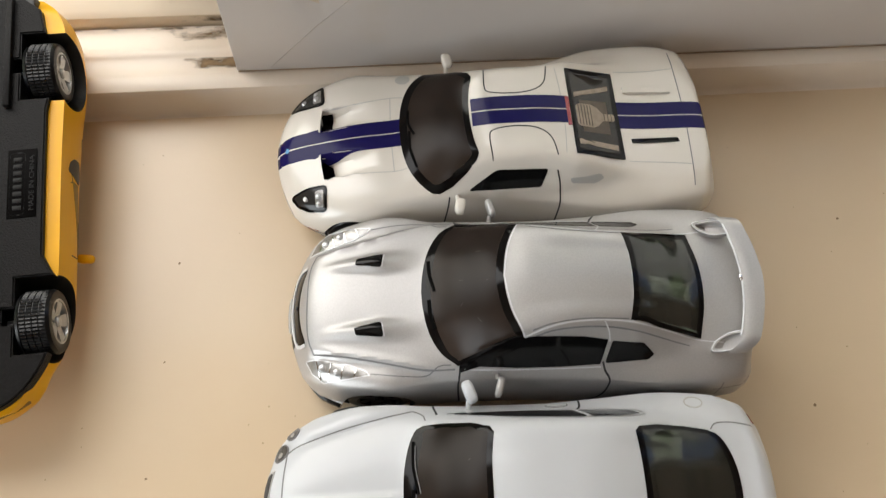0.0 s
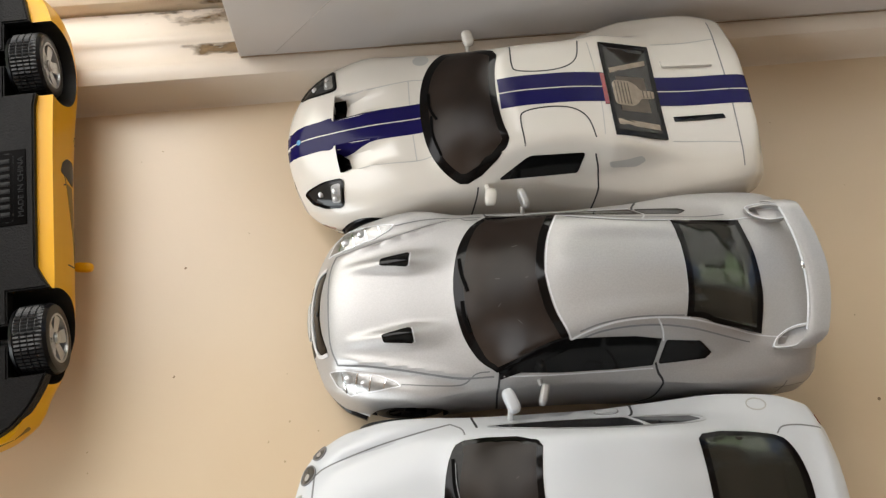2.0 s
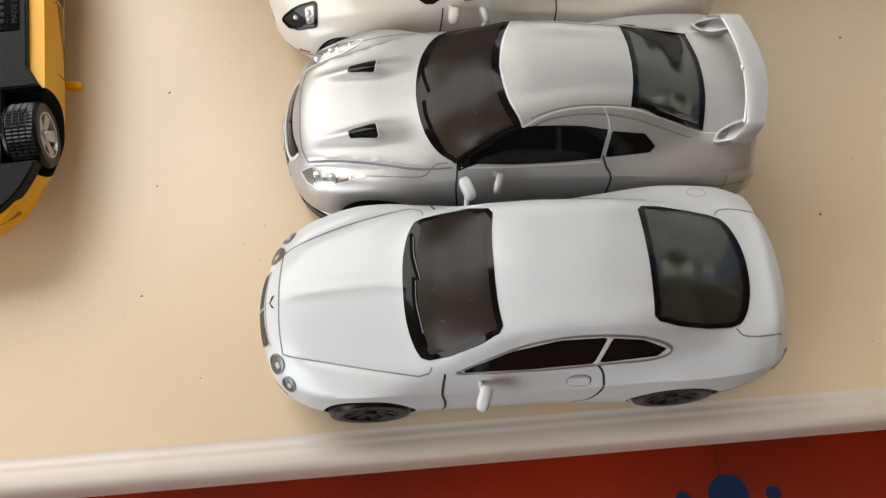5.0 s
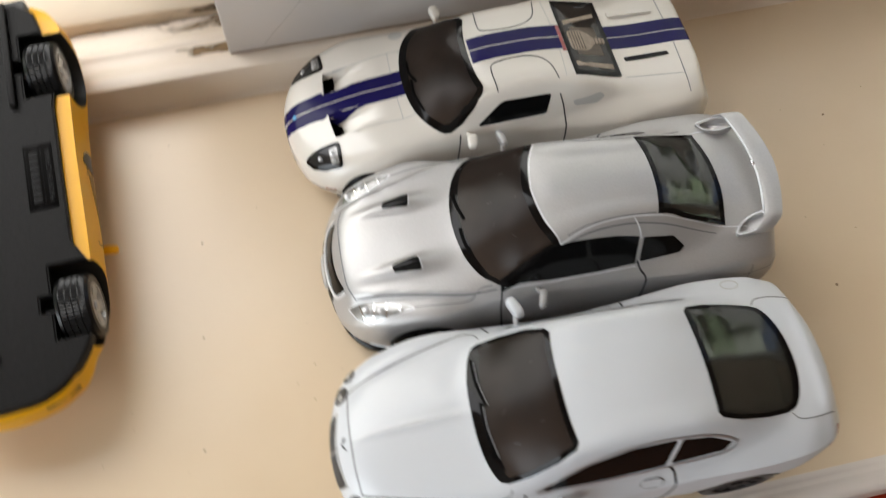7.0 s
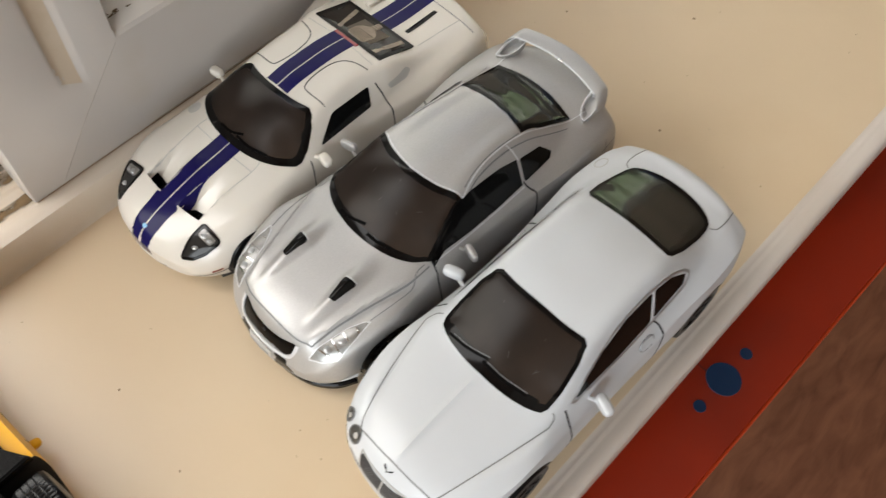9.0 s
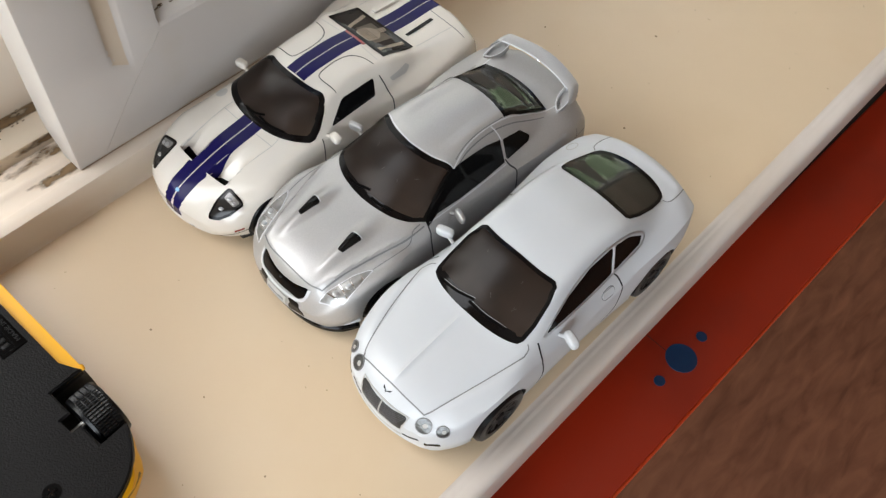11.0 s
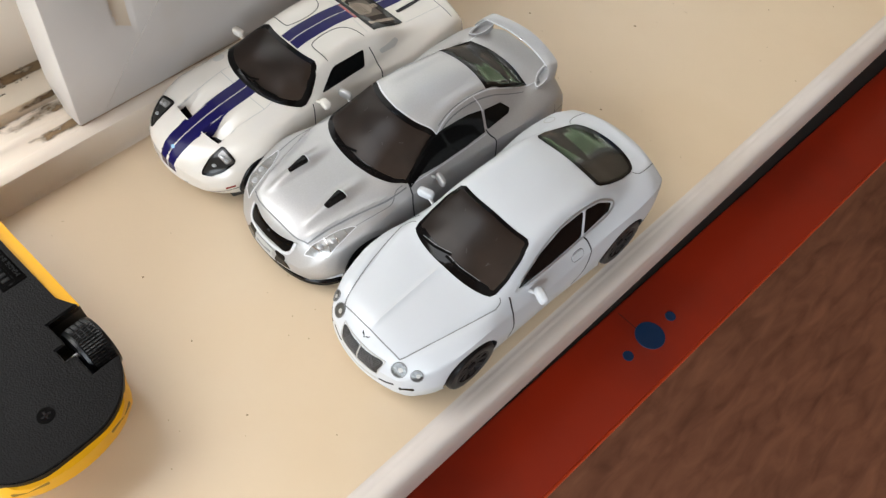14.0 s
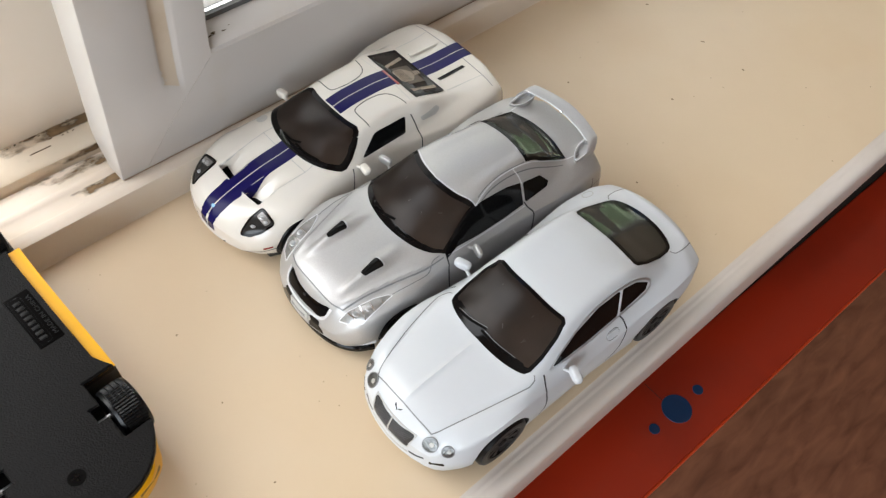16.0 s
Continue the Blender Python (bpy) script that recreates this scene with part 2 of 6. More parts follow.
def rounded(poly, r=0.3, n=5):
    """A polygon with its corners rounded by the share r of the shorter side."""
    out = []
    for i in range(len(poly)):
        p, a, c = Vector(poly[i]), Vector(poly[i - 1]), Vector(poly[(i + 1) % len(poly)])
        d = min((a - p).length, (c - p).length) * r
        s, e = p + (a - p).normalized() * d, p + (c - p).normalized() * d
        for k in range(n + 1):
            t = k / n
            out.append(tuple(s * (1 - t) ** 2 + p * (2 * t * (1 - t)) + e * t * t))
    return out


def spline(points, step=0.6, closed=False):
    """Points of a Catmull-Rom curve through the given ones."""
    pts = [Vector(p) for p in points]
    n, out = len(pts), []
    for i in range(n if closed else n - 1):
        p1, p2 = pts[i], pts[(i + 1) % n]
        p0 = pts[i - 1] if closed or i else p1 * 2 - p2
        p3 = pts[(i + 2) % n] if closed or i + 2 < n else p2 * 2 - p1
        k = max(2, int((p2 - p1).length / step))
        for j in range(k):
            t = j / k
            out.append(0.5 * (2 * p1 + (p2 - p0) * t + (2 * p0 - 5 * p1 + 4 * p2 - p3) * t * t + (3 * p1 - p0 - 3 * p2 + p3) * t**3))
    if not closed:
        out.append(pts[-1])
    return [tuple(p) for p in out]


def mirror(half):
    """A closed outline from its half with v >= 0, given from front to back."""
    return list(half) + [(u, -v) for u, v in reversed(half) if abs(v) > 1e-6]


def curve(*knots):
    """A smooth function through knots (u, value) that never overshoots."""
    x, y = np.array(knots, float).T
    h, d = np.diff(x), np.diff(y) / np.diff(x)
    m = np.zeros(len(x))
    m[0], m[-1] = d[0], d[-1]
    for i in range(1, len(x) - 1):
        if d[i - 1] * d[i] > 0:
            a, b = 2 * h[i] + h[i - 1], h[i] + 2 * h[i - 1]
            m[i] = (a + b) / (a / d[i - 1] + b / d[i])

    def f(u):
        u = min(max(u, x[0]), x[-1])
        i = min(int(np.searchsorted(x, u, side="right")) - 1, len(x) - 2)
        t = (u - x[i]) / h[i]
        return float(y[i] * (1 + 2 * t) * (1 - t) ** 2 + m[i] * h[i] * t * (1 - t) ** 2 + y[i + 1] * t * t * (3 - 2 * t) + m[i + 1] * h[i] * t * t * (t - 1))

    return f


def half_section(c, u, per=7, tension=0.40):
    zb = c["zb"](u)
    W, zr, zc, yr = c["W"](u), c["zr"](u), c["zc"](u), c["yr"](u)
    pts = [(W * c["under"](u), zb), (W, c["zw"](u)), (c["ws"](u), c["zs"](u)), (c["yg"](u), c["zg"](u)), (yr, zr), (yr * 0.52, zr + 0.745 * (zc - zr)), (0.0, zc)]
    out = [(W * c["under"](u) * k / 4, zb) for k in range(4)]
    n = len(pts)
    P = [Vector(p) for p in pts]
    for i in range(n - 1):
        a, b = P[i], P[i + 1]
        ta = (b - (P[i - 1] if i else a)) * tension
        nxt = P[i + 2] if i + 2 < n else Vector((-P[n - 2].x, P[n - 2].y))
        tb = (nxt - a) * tension
        ka, kb = (c["crease"](u) if "crease" in c and j == 2 else 0.0 for j in (i, i + 1))
        ta, tb = ta.lerp((b - a) * 0.9, ka), tb.lerp((b - a) * 0.9, kb)
        for k in range(per):
            t = k / per
            out.append(tuple(a * ((1 + 2 * t) * (1 - t) ** 2) + ta * (t * (1 - t) ** 2) + b * (t * t * (3 - 2 * t)) + tb * (t * t * (t - 1))))
    out.append((0.0, zc))
    return out


def loft(c, L, nose=8.0, tail=4.0, bumps=(), stations=104, extra=()):
    """A car's shell, nose at u = 0 towards -x; c holds its section curves in millimetres."""
    bm = bmesh.new()
    rings = []
    us = []
    for i in range(stations + 1):
        s = i / stations
        u = L * (0.72 * s + 0.28 * (0.5 - 0.5 * math.cos(math.pi * s)))
        if i in (1, 2, 3):
            u = (0, 0.25, 0.7, 1.3)[i]
        if i in (stations - 1, stations - 2):
            u = L - (0, 0.3, 0.9)[stations - i]
        us.append(u)
    us = sorted([u for u in us if all(abs(u - e) > 0.2 for e in extra)] + list(extra))
    for u in us:
        half = half_section(c, u)
        loop = half + [(-y, z) for y, z in half[-2:0:-1]]
        k = nose * max(0, 1 - u / 45) ** 2 - tail * max(0, 1 - (L - u) / 40) ** 2
        ring = []
        for y, z in loop:
            x = u + k * (y / 25) ** 2
            dz = sum(b(x, y, z) for b in bumps)
            ring.append(bm.verts.new((x * MM, y * MM, (z + dz) * MM)))
        rings.append(ring)
    n = len(rings[0])
    for a, b in zip(rings, rings[1:]):
        for i in range(n):
            bm.faces.new((a[i], a[(i + 1) % n], b[(i + 1) % n], b[i]))
    m = n // 2
    for ring, flip, k in ((rings[0], False, nose), (rings[-1], True, -tail)):
        x0 = 0.0 if not flip else L
        prev = None
        for i in range(0, m + 1):
            a, b = ring[i], ring[-i] if i else ring[0]
            ya, z = a.co.y / MM, a.co.z
            row = [a]
            if 0 < i < m:
                for j in range(1, 6):
                    y = ya * (1 - j / 3)
                    row.append(bm.verts.new(((x0 + k * (y / 25) ** 2) * MM, y * MM, z)))
                row.append(b)
            if prev:
                if len(prev) == len(row):
                    for j in range(len(row) - 1):
                        if len({prev[j], prev[j + 1], row[j + 1], row[j]}) == 4:
                            bm.faces.new((prev[j], prev[j + 1], row[j + 1], row[j]))
                elif len(prev) == 1:
                    for j in range(len(row) - 1):
                        bm.faces.new((prev[0], row[j + 1], row[j]))
                else:
                    for j in range(len(prev) - 1):
                        bm.faces.new((prev[j], prev[j + 1], row[0]))
            prev = row
    bmesh.ops.remove_doubles(bm, verts=bm.verts[:], dist=1e-6)
    bmesh.ops.recalc_face_normals(bm, faces=bm.faces[:])
    return bm


def cylinder(u, v0, v1, z, r, n=48):
    """A closed cylinder along the car's width."""
    bm = bmesh.new()
    ends = [[bm.verts.new(((u + r * math.cos(2 * math.pi * i / n)) * MM, v * MM, (z + r * math.sin(2 * math.pi * i / n)) * MM)) for i in range(n)] for v in (v0, v1)]
    for i in range(n):
        bm.faces.new((ends[0][i], ends[0][(i + 1) % n], ends[1][(i + 1) % n], ends[1][i]))
    bm.faces.new(ends[0][::-1])
    bm.faces.new(ends[1])
    bmesh.ops.recalc_face_normals(bm, faces=bm.faces[:])
    return bm


def cut(bm, cutters, material, inside):
    """The mesh of bm with the cutters taken out; the walls of the cuts get the second material."""
    def temp(b, m):
        me = bpy.data.meshes.new("temp")
        b.to_mesh(me)
        b.free()
        me.materials.append(m)
        return new("temp", me)

    ob = temp(bm, material)
    tools = []
    for b in cutters:
        t = temp(b, inside)
        mod = ob.modifiers.new("cut", "BOOLEAN")
        mod.operation, mod.object, mod.solver, mod.material_mode = "DIFFERENCE", t, "EXACT", "TRANSFER"
        tools.append(t)
    deps = bpy.context.evaluated_depsgraph_get()
    deps.update()
    me = bpy.data.meshes.new_from_object(ob.evaluated_get(deps))
    for o in (ob, *tools):
        bpy.data.objects.remove(o)
    return me


AXES = {"z": ((0, 1), (0, 0, -1)), "y+": ((0, 2), (0, -1, 0)), "y-": ((0, 2), (0, 1, 0)), "x-": ((1, 2), (1, 0, 0)), "x+": ((1, 2), (-1, 0, 0))}


class Skin:
    """A shell on which outlines and lines are laid, in its own coordinates."""

    def __init__(self, bm):
        self.tree = BVHTree.FromBMesh(bm)

    def put(self, a, b, axis, lift):
        if isinstance(axis, tuple):
            o, ex, ey, way = axis
            o = (o + ex * a + ey * b) * MM
        else:
            (i, j), way = AXES[axis]
            way = Vector(way)
            o = Vector((0, 0, 0))
            o[i], o[j] = a * MM, b * MM
        hit, normal, _, _ = self.tree.ray_cast(o - way * 0.5, way)
        if hit is None:
            hit, normal, _, _ = self.tree.find_nearest(o - way * 0.02)
        if normal.dot(way) > 0:
            normal = -normal
        return hit + normal * lift * MM, normal

    def patch(self, outline, axis, lift=0.12, res=0.8, depth=0.4):
        """A thin slab over an outline, bent to the shell."""
        pts = [Vector(p) for p in outline]
        n = len(pts)
        lo = [min(p[k] for p in pts) for k in (0, 1)]
        hi = [max(p[k] for p in pts) for k in (0, 1)]
        inner = []
        a = lo[0] + res / 2
        while a < hi[0]:
            b = lo[1] + res / 2
            while b < hi[1]:
                q = Vector((a, b))
                odd, near = False, 1e9
                for k in range(n):
                    p, r = pts[k], pts[(k + 1) % n]
                    if (p.y > b) != (r.y > b) and a < (r.x - p.x) * (b - p.y) / (r.y - p.y) + p.x:
                        odd = not odd
                    d = r - p
                    t = min(1, max(0, (q - p).dot(d) / max(d.length_squared, 1e-12)))
                    near = min(near, (p + d * t - q).length)
                if odd and near > res * 0.35:
                    inner.append(q)
                b += res
            a += res
        verts, _, faces, *_ = delaunay_2d_cdt(pts + inner, [], [list(range(n))], 1, 1e-5)
        bm = bmesh.new()
        top, normals = [], []
        for v in verts:
            p, nrm = self.put(v.x, v.y, axis, lift)
            top.append(bm.verts.new(p))
            normals.append(nrm)
        for f in faces:
            try:
                bm.faces.new([top[i] for i in f])
            except ValueError:
                pass
        rim = [e for e in bm.edges if len(e.link_faces) == 1]
        index = {v: i for i, v in enumerate(top)}
        low = {}
        for e in rim:
            for v in e.verts:
                if v not in low:
                    low[v] = bm.verts.new(v.co - normals[index[v]] * depth * MM)
        for e in rim:
            a, b = e.verts
            bm.faces.new((a, b, low[b], low[a]))
        bmesh.ops.recalc_face_normals(bm, faces=bm.faces[:])
        way = axis[3] if isinstance(axis, tuple) else Vector(AXES[axis][1])
        big = sum((f.normal * f.calc_area() for f in bm.faces), Vector())
        if big.dot(way) > 0:
            bmesh.ops.reverse_faces(bm, faces=bm.faces[:])
        return bm

    def strip(self, line, axis, width=0.4, lift=0.05, closed=False, smooth=True):
        """A narrow raised ribbon along a line, bent to the shell."""
        if smooth:
            pts = [Vector(p) for p in spline(line, closed=closed)]
        else:
            pts = []
            for k in range(len(line) if closed else len(line) - 1):
                p, q = Vector(line[k]), Vector(line[(k + 1) % len(line)])
                m = max(1, int((q - p).length / 0.5))
                pts += [p.lerp(q, t / m) for t in range(m)]
            if not closed:
                pts.append(Vector(line[-1]))
        n = len(pts)
        bm = bmesh.new()
        rows = []
        for i, p in enumerate(pts):
            a = pts[i - 1] if closed or i else p
            b = pts[(i + 1) % n] if closed or i + 1 < n else p
            d = (b - a).normalized()
            s = Vector((-d.y, d.x)) * width / 2
            l, nl = self.put(p.x + s.x, p.y + s.y, axis, lift)
            r, nr = self.put(p.x - s.x, p.y - s.y, axis, lift)
            rows.append([bm.verts.new(q) for q in (l - nl * 0.25 * MM, l, r, r - nr * 0.25 * MM)])
        for i in range(n if closed else n - 1):
            a, b = rows[i], rows[(i + 1) % n]
            for k in range(3):
                bm.faces.new((a[k], a[k + 1], b[k + 1], b[k]))
        bmesh.ops.recalc_face_normals(bm, faces=bm.faces[:])
        return bm


def aim(point, way):
    """A projection frame for Skin: looks along way at a point, in millimetres."""
    way = Vector(way).normalized()
    ex = way.cross(Vector((0, 0, 1))).normalized()
    return (Vector(point), ex, ex.cross(way).normalized(), way)


def circle(r, n=24, squeeze=1.0):
    return [(r * math.cos(2 * math.pi * k / n), r * squeeze * math.sin(2 * math.pi * k / n)) for k in range(n)]


def chassis(thing, c, L, nose, tail, inset=1.6, z0=2.6, z1=6.5):
    """A black floor pan just inside the shell's lower edge."""
    half = []
    for u in np.linspace(6.0, L - 4.0, 40):
        k = nose * max(0, 1 - u / 45) ** 2 - tail * max(0, 1 - (L - u) / 40) ** 2
        w = c["W"](u) * c["under"](u) - inset
        half.append((u + k * (w / 25) ** 2 + (inset if u < 10 else 0), w))
    outline = half + [(u, -v) for u, v in reversed(half)]
    bm = bmesh.new()
    face = bm.faces.new([bm.verts.new((u * MM, v * MM, z0 * MM)) for u, v in outline])
    res = bmesh.ops.extrude_face_region(bm, geom=[face])
    for g in res["geom"]:
        if isinstance(g, bmesh.types.BMVert):
            g.co.z = z1 * MM
    bmesh.ops.recalc_face_normals(bm, faces=bm.faces[:])
    part("floor_pan", bm, MATT, thing, "black plastic floor pan", smooth=False)


def lathe(profile, n=48, teeth=()):
    """A profile of (v, radius) turned round the y axis; columns named in teeth are cut by every second step."""
    bm = bmesh.new()
    rings = []
    for i in range(n):
        a = 2 * math.pi * i / n
        ring = []
        for k, (v, r) in enumerate(profile):
            rr = r - (0.28 if k in teeth and i % 2 else 0)
            ring.append(bm.verts.new((rr * math.cos(a) * MM, v * MM, rr * math.sin(a) * MM)))
        rings.append(ring)
    for i in range(n):
        a, b = rings[i], rings[(i + 1) % n]
        for k in range(len(profile) - 1):
            bm.faces.new((a[k], a[k + 1], b[k + 1], b[k]))
    bmesh.ops.remove_doubles(bm, verts=bm.verts[:], dist=1e-7)
    bmesh.ops.recalc_face_normals(bm, faces=bm.faces[:])
    return bm


def wheel(parent, u, v, z, r, width, rim_material, spokes=10, tread=False):
    """A wheel with tyre and rim; v is its outer face, on that side of the car."""
    side = 1 if v > 0 else -1
    hub = new("wheel")
    hub.parent = parent
    hub.location = (u * MM, v * MM, z * MM)
    w = -side * width
    ri = r * 0.68
    prof = [(0.0, ri), (side * 0.25, r * 0.80), (0.0, r * 0.93), (w * 0.10, r * 0.985)]
    if tread:
        for k in range(4):
            a, b = 0.13 + k * 0.19, 0.13 + k * 0.19 + 0.15
            prof += [(w * a, r), (w * b, r), (w * (b + 0.005), r - 0.35), (w * (b + 0.035), r - 0.35)]
    else:
        prof += [(w * 0.3, r), (w * 0.7, r)]
    prof += [(w * 0.90, r * 0.985), (w, r * 0.93), (w, ri * 0.5)]
    teeth = tuple(i for i, (_, q) in enumerate(prof) if tread and abs(q - r) < 1e-6)
    part("tyre", lathe(prof, 112 if tread else 48, teeth), RUBBER, hub, "black rubber tyre", sharp=30)
    bm = lathe([(side * 0.1, ri + 0.1), (side * 0.1, ri * 0.92), (w * 0.16, ri * 0.86), (w * 0.5, ri * 0.8), (w * 0.5, 0.0)], 40)
    for k in range(spokes):
        a = 2 * math.pi * k / spokes
        d, s = Vector((math.cos(a), 0, math.sin(a))), Vector((-math.sin(a), 0, math.cos(a)))
        hw = r * 0.9 / spokes
        pts = []
        for rad, half, depth in ((r * 0.12, hw * 0.8, 0.10), (ri * 0.93, hw * 1.1, 0.02)):
            for off in (-half, half):
                for dep in (depth, depth + 0.22):
                    p = d * rad + s * off
                    pts.append(bm.verts.new((p.x * MM, w * dep * MM, p.z * MM)))
        for q in ((0, 2, 6, 4), (1, 5, 7, 3), (0, 4, 5, 1), (2, 3, 7, 6), (4, 6, 7, 5), (0, 1, 3, 2)):
            bm.faces.new([pts[i] for i in q])
    cap = [(w * 0.30, r * 0.17), (w * 0.05, r * 0.17), (0.0, r * 0.13), (side * 0.15, 0.0)]
    prev = None
    for v_, rad in cap:
        ring = [bm.verts.new((rad * math.cos(2 * math.pi * i / 16) * MM, v_ * MM, rad * math.sin(2 * math.pi * i / 16) * MM)) for i in range(16)]
        if prev:
            for i in range(16):
                bm.faces.new((prev[i], prev[(i + 1) % 16], ring[(i + 1) % 16], ring[i]))
        prev = ring
    bmesh.ops.remove_doubles(bm, verts=bm.verts[:], dist=1e-7)
    bmesh.ops.recalc_face_normals(bm, faces=bm.faces[:])
    part("rim", bm, rim_material, hub, "spoked wheel rim", sharp=30)
    return hub


def blob(cx, cy, cz, rx, ry, rz, squash=2.4, tilt=0.0, n=14):
    """A rounded box-like pebble, in millimetres."""
    bm = bmesh.new()
    bmesh.ops.create_uvsphere(bm, u_segments=2 * n, v_segments=n, radius=1)
    turn = Matrix.Rotation(radians(tilt), 3, "Z")
    for v in bm.verts:
        k = sum(abs(c) ** squash for c in v.co) ** (-1 / squash)
        p = turn @ Vector((v.co.x * k * rx, v.co.y * k * ry, v.co.z * k * rz))
        v.co = (p + Vector((cx, cy, cz))) * MM
    return bm


def bar(points, widths):
    """A tapered rod of square section with rounded edges along points, in millimetres."""
    bm = bmesh.new()
    rings = []
    n = 8
    for i, (p, w) in enumerate(zip(points, widths)):
        p = Vector(p)
        a, b = Vector(points[max(0, i - 1)]), Vector(points[min(len(points) - 1, i + 1)])
        q = (b - a).to_track_quat("Z", "Y")
        rings.append([bm.verts.new((p + q @ Vector((w[0] * math.cos(2 * math.pi * k / n), w[1] * math.sin(2 * math.pi * k / n), 0))) * MM) for k in range(n)])
    for a, b in zip(rings, rings[1:]):
        for k in range(n):
            bm.faces.new((a[k], a[(k + 1) % n], b[(k + 1) % n], b[k]))
    bm.faces.new(rings[0][::-1])
    bm.faces.new(rings[-1])
    bmesh.ops.recalc_face_normals(bm, faces=bm.faces[:])
    return bm


def both(outline):
    """An outline and its mirror image across the car's middle."""
    return (outline, [(u, -v) for u, v in reversed(outline)])

# ---- the window sill, the window and the room ----
LEAN_EDGE, LEAN_BOARD = -0.8, -2.0


def structure(name, bm, material, label, category, sharp=35):
    return tagged(part(name, bm, material, None, "", sharp), label, category, "", "structure")


def sill():
    """Painted sill with a raised bead and a rounded front edge, along x."""
    def leaning(prof):
        bm = prism(prof, -900, 900)
        for v in bm.verts:
            if v.co.y < 0:
                v.co.y += v.co.x * math.tan(radians(LEAN_EDGE))
        return bm

    board = structure("window_sill", leaning([(146, -30), (146, 0), (-8.6, 0), (-9.2, -0.06), (-9.2, -30)]), SILL, "cream painted window sill with a moulded front edge", "window sill", 25)
    edge = [(-9.22, -0.07), (-9.8, -0.19), (-10.4, -0.24), (-11.0, -0.1), (-11.6, 0.0), (-12.2, -0.13), (-12.7, -0.14), (-13.3, 0.0), (-14.6, 0.02), (-15.8, -0.2), (-16.7, -0.75), (-17.25, -1.6), (-17.4, -2.8), (-17.2, -19.2), (-16.8, -19.8), (-9.22, -20.2)]
    part("edge_trim", leaning(edge), TRIM, board, "paler moulded front edge", 40)


sill()

# sill rail and tracks of the sliding window
win = tagged(new("window_1"), "white sliding window with grimy lower tracks", "window", "", "structure")
rail = [(144.6, -0.3), (145.2, 0.35), (145.8, 1.4), (146.2, 3.0), (146.6, 9.5), (147.6, 11.6), (149.4, 12.3), (152.4, 12.4), (153.4, 11.8), (154.6, 11.0), (160.0, 10.4), (161.0, 10.8), (162.0, 11.2), (163.2, 11.1), (164.4, 10.2), (166.0, 9.4), (174.0, 8.8), (174.0, -40), (144.6, -40)]
part("track_rail", prism(rail, -900, 900), RAIL, win, "white rail with two shallow grooves", 40)
part("dirt_line", bar([(-68, 153.0, 12.5), (620, 153.0, 12.5)], [(0.16, 0.2)] * 2), DIRTLINE, win, "brown dirt under the sash")
step = [(174.7, -40), (174.7, 9.0), (175.4, 12.6), (177.4, 14.0), (196.0, 14.6), (197.0, 12.0), (199.5, 12.0), (200.2, 17.0), (203.0, 19.0), (206.0, 17.0), (206.8, 11.0), (214.0, 10.0), (214.8, 16.0), (217.5, 16.0), (218.2, 8.0), (226.0, 6.0), (226, -40)]
part("outer_frame", prism(step, -900, 900), DIRTY, win, "cream outer frame with dirt on its ledge", 40)
part("drain_slot", box(-88, -80, 181.7, 182.1, 14.0, 14.3), GRIME, win, "short dark drain slot")
part("joint_seal", prism([(174.1, -20), (174.1, 8.0), (174.6, 8.0), (174.6, -20)], -900, 900), GRIME, win, "dark dirty joint")


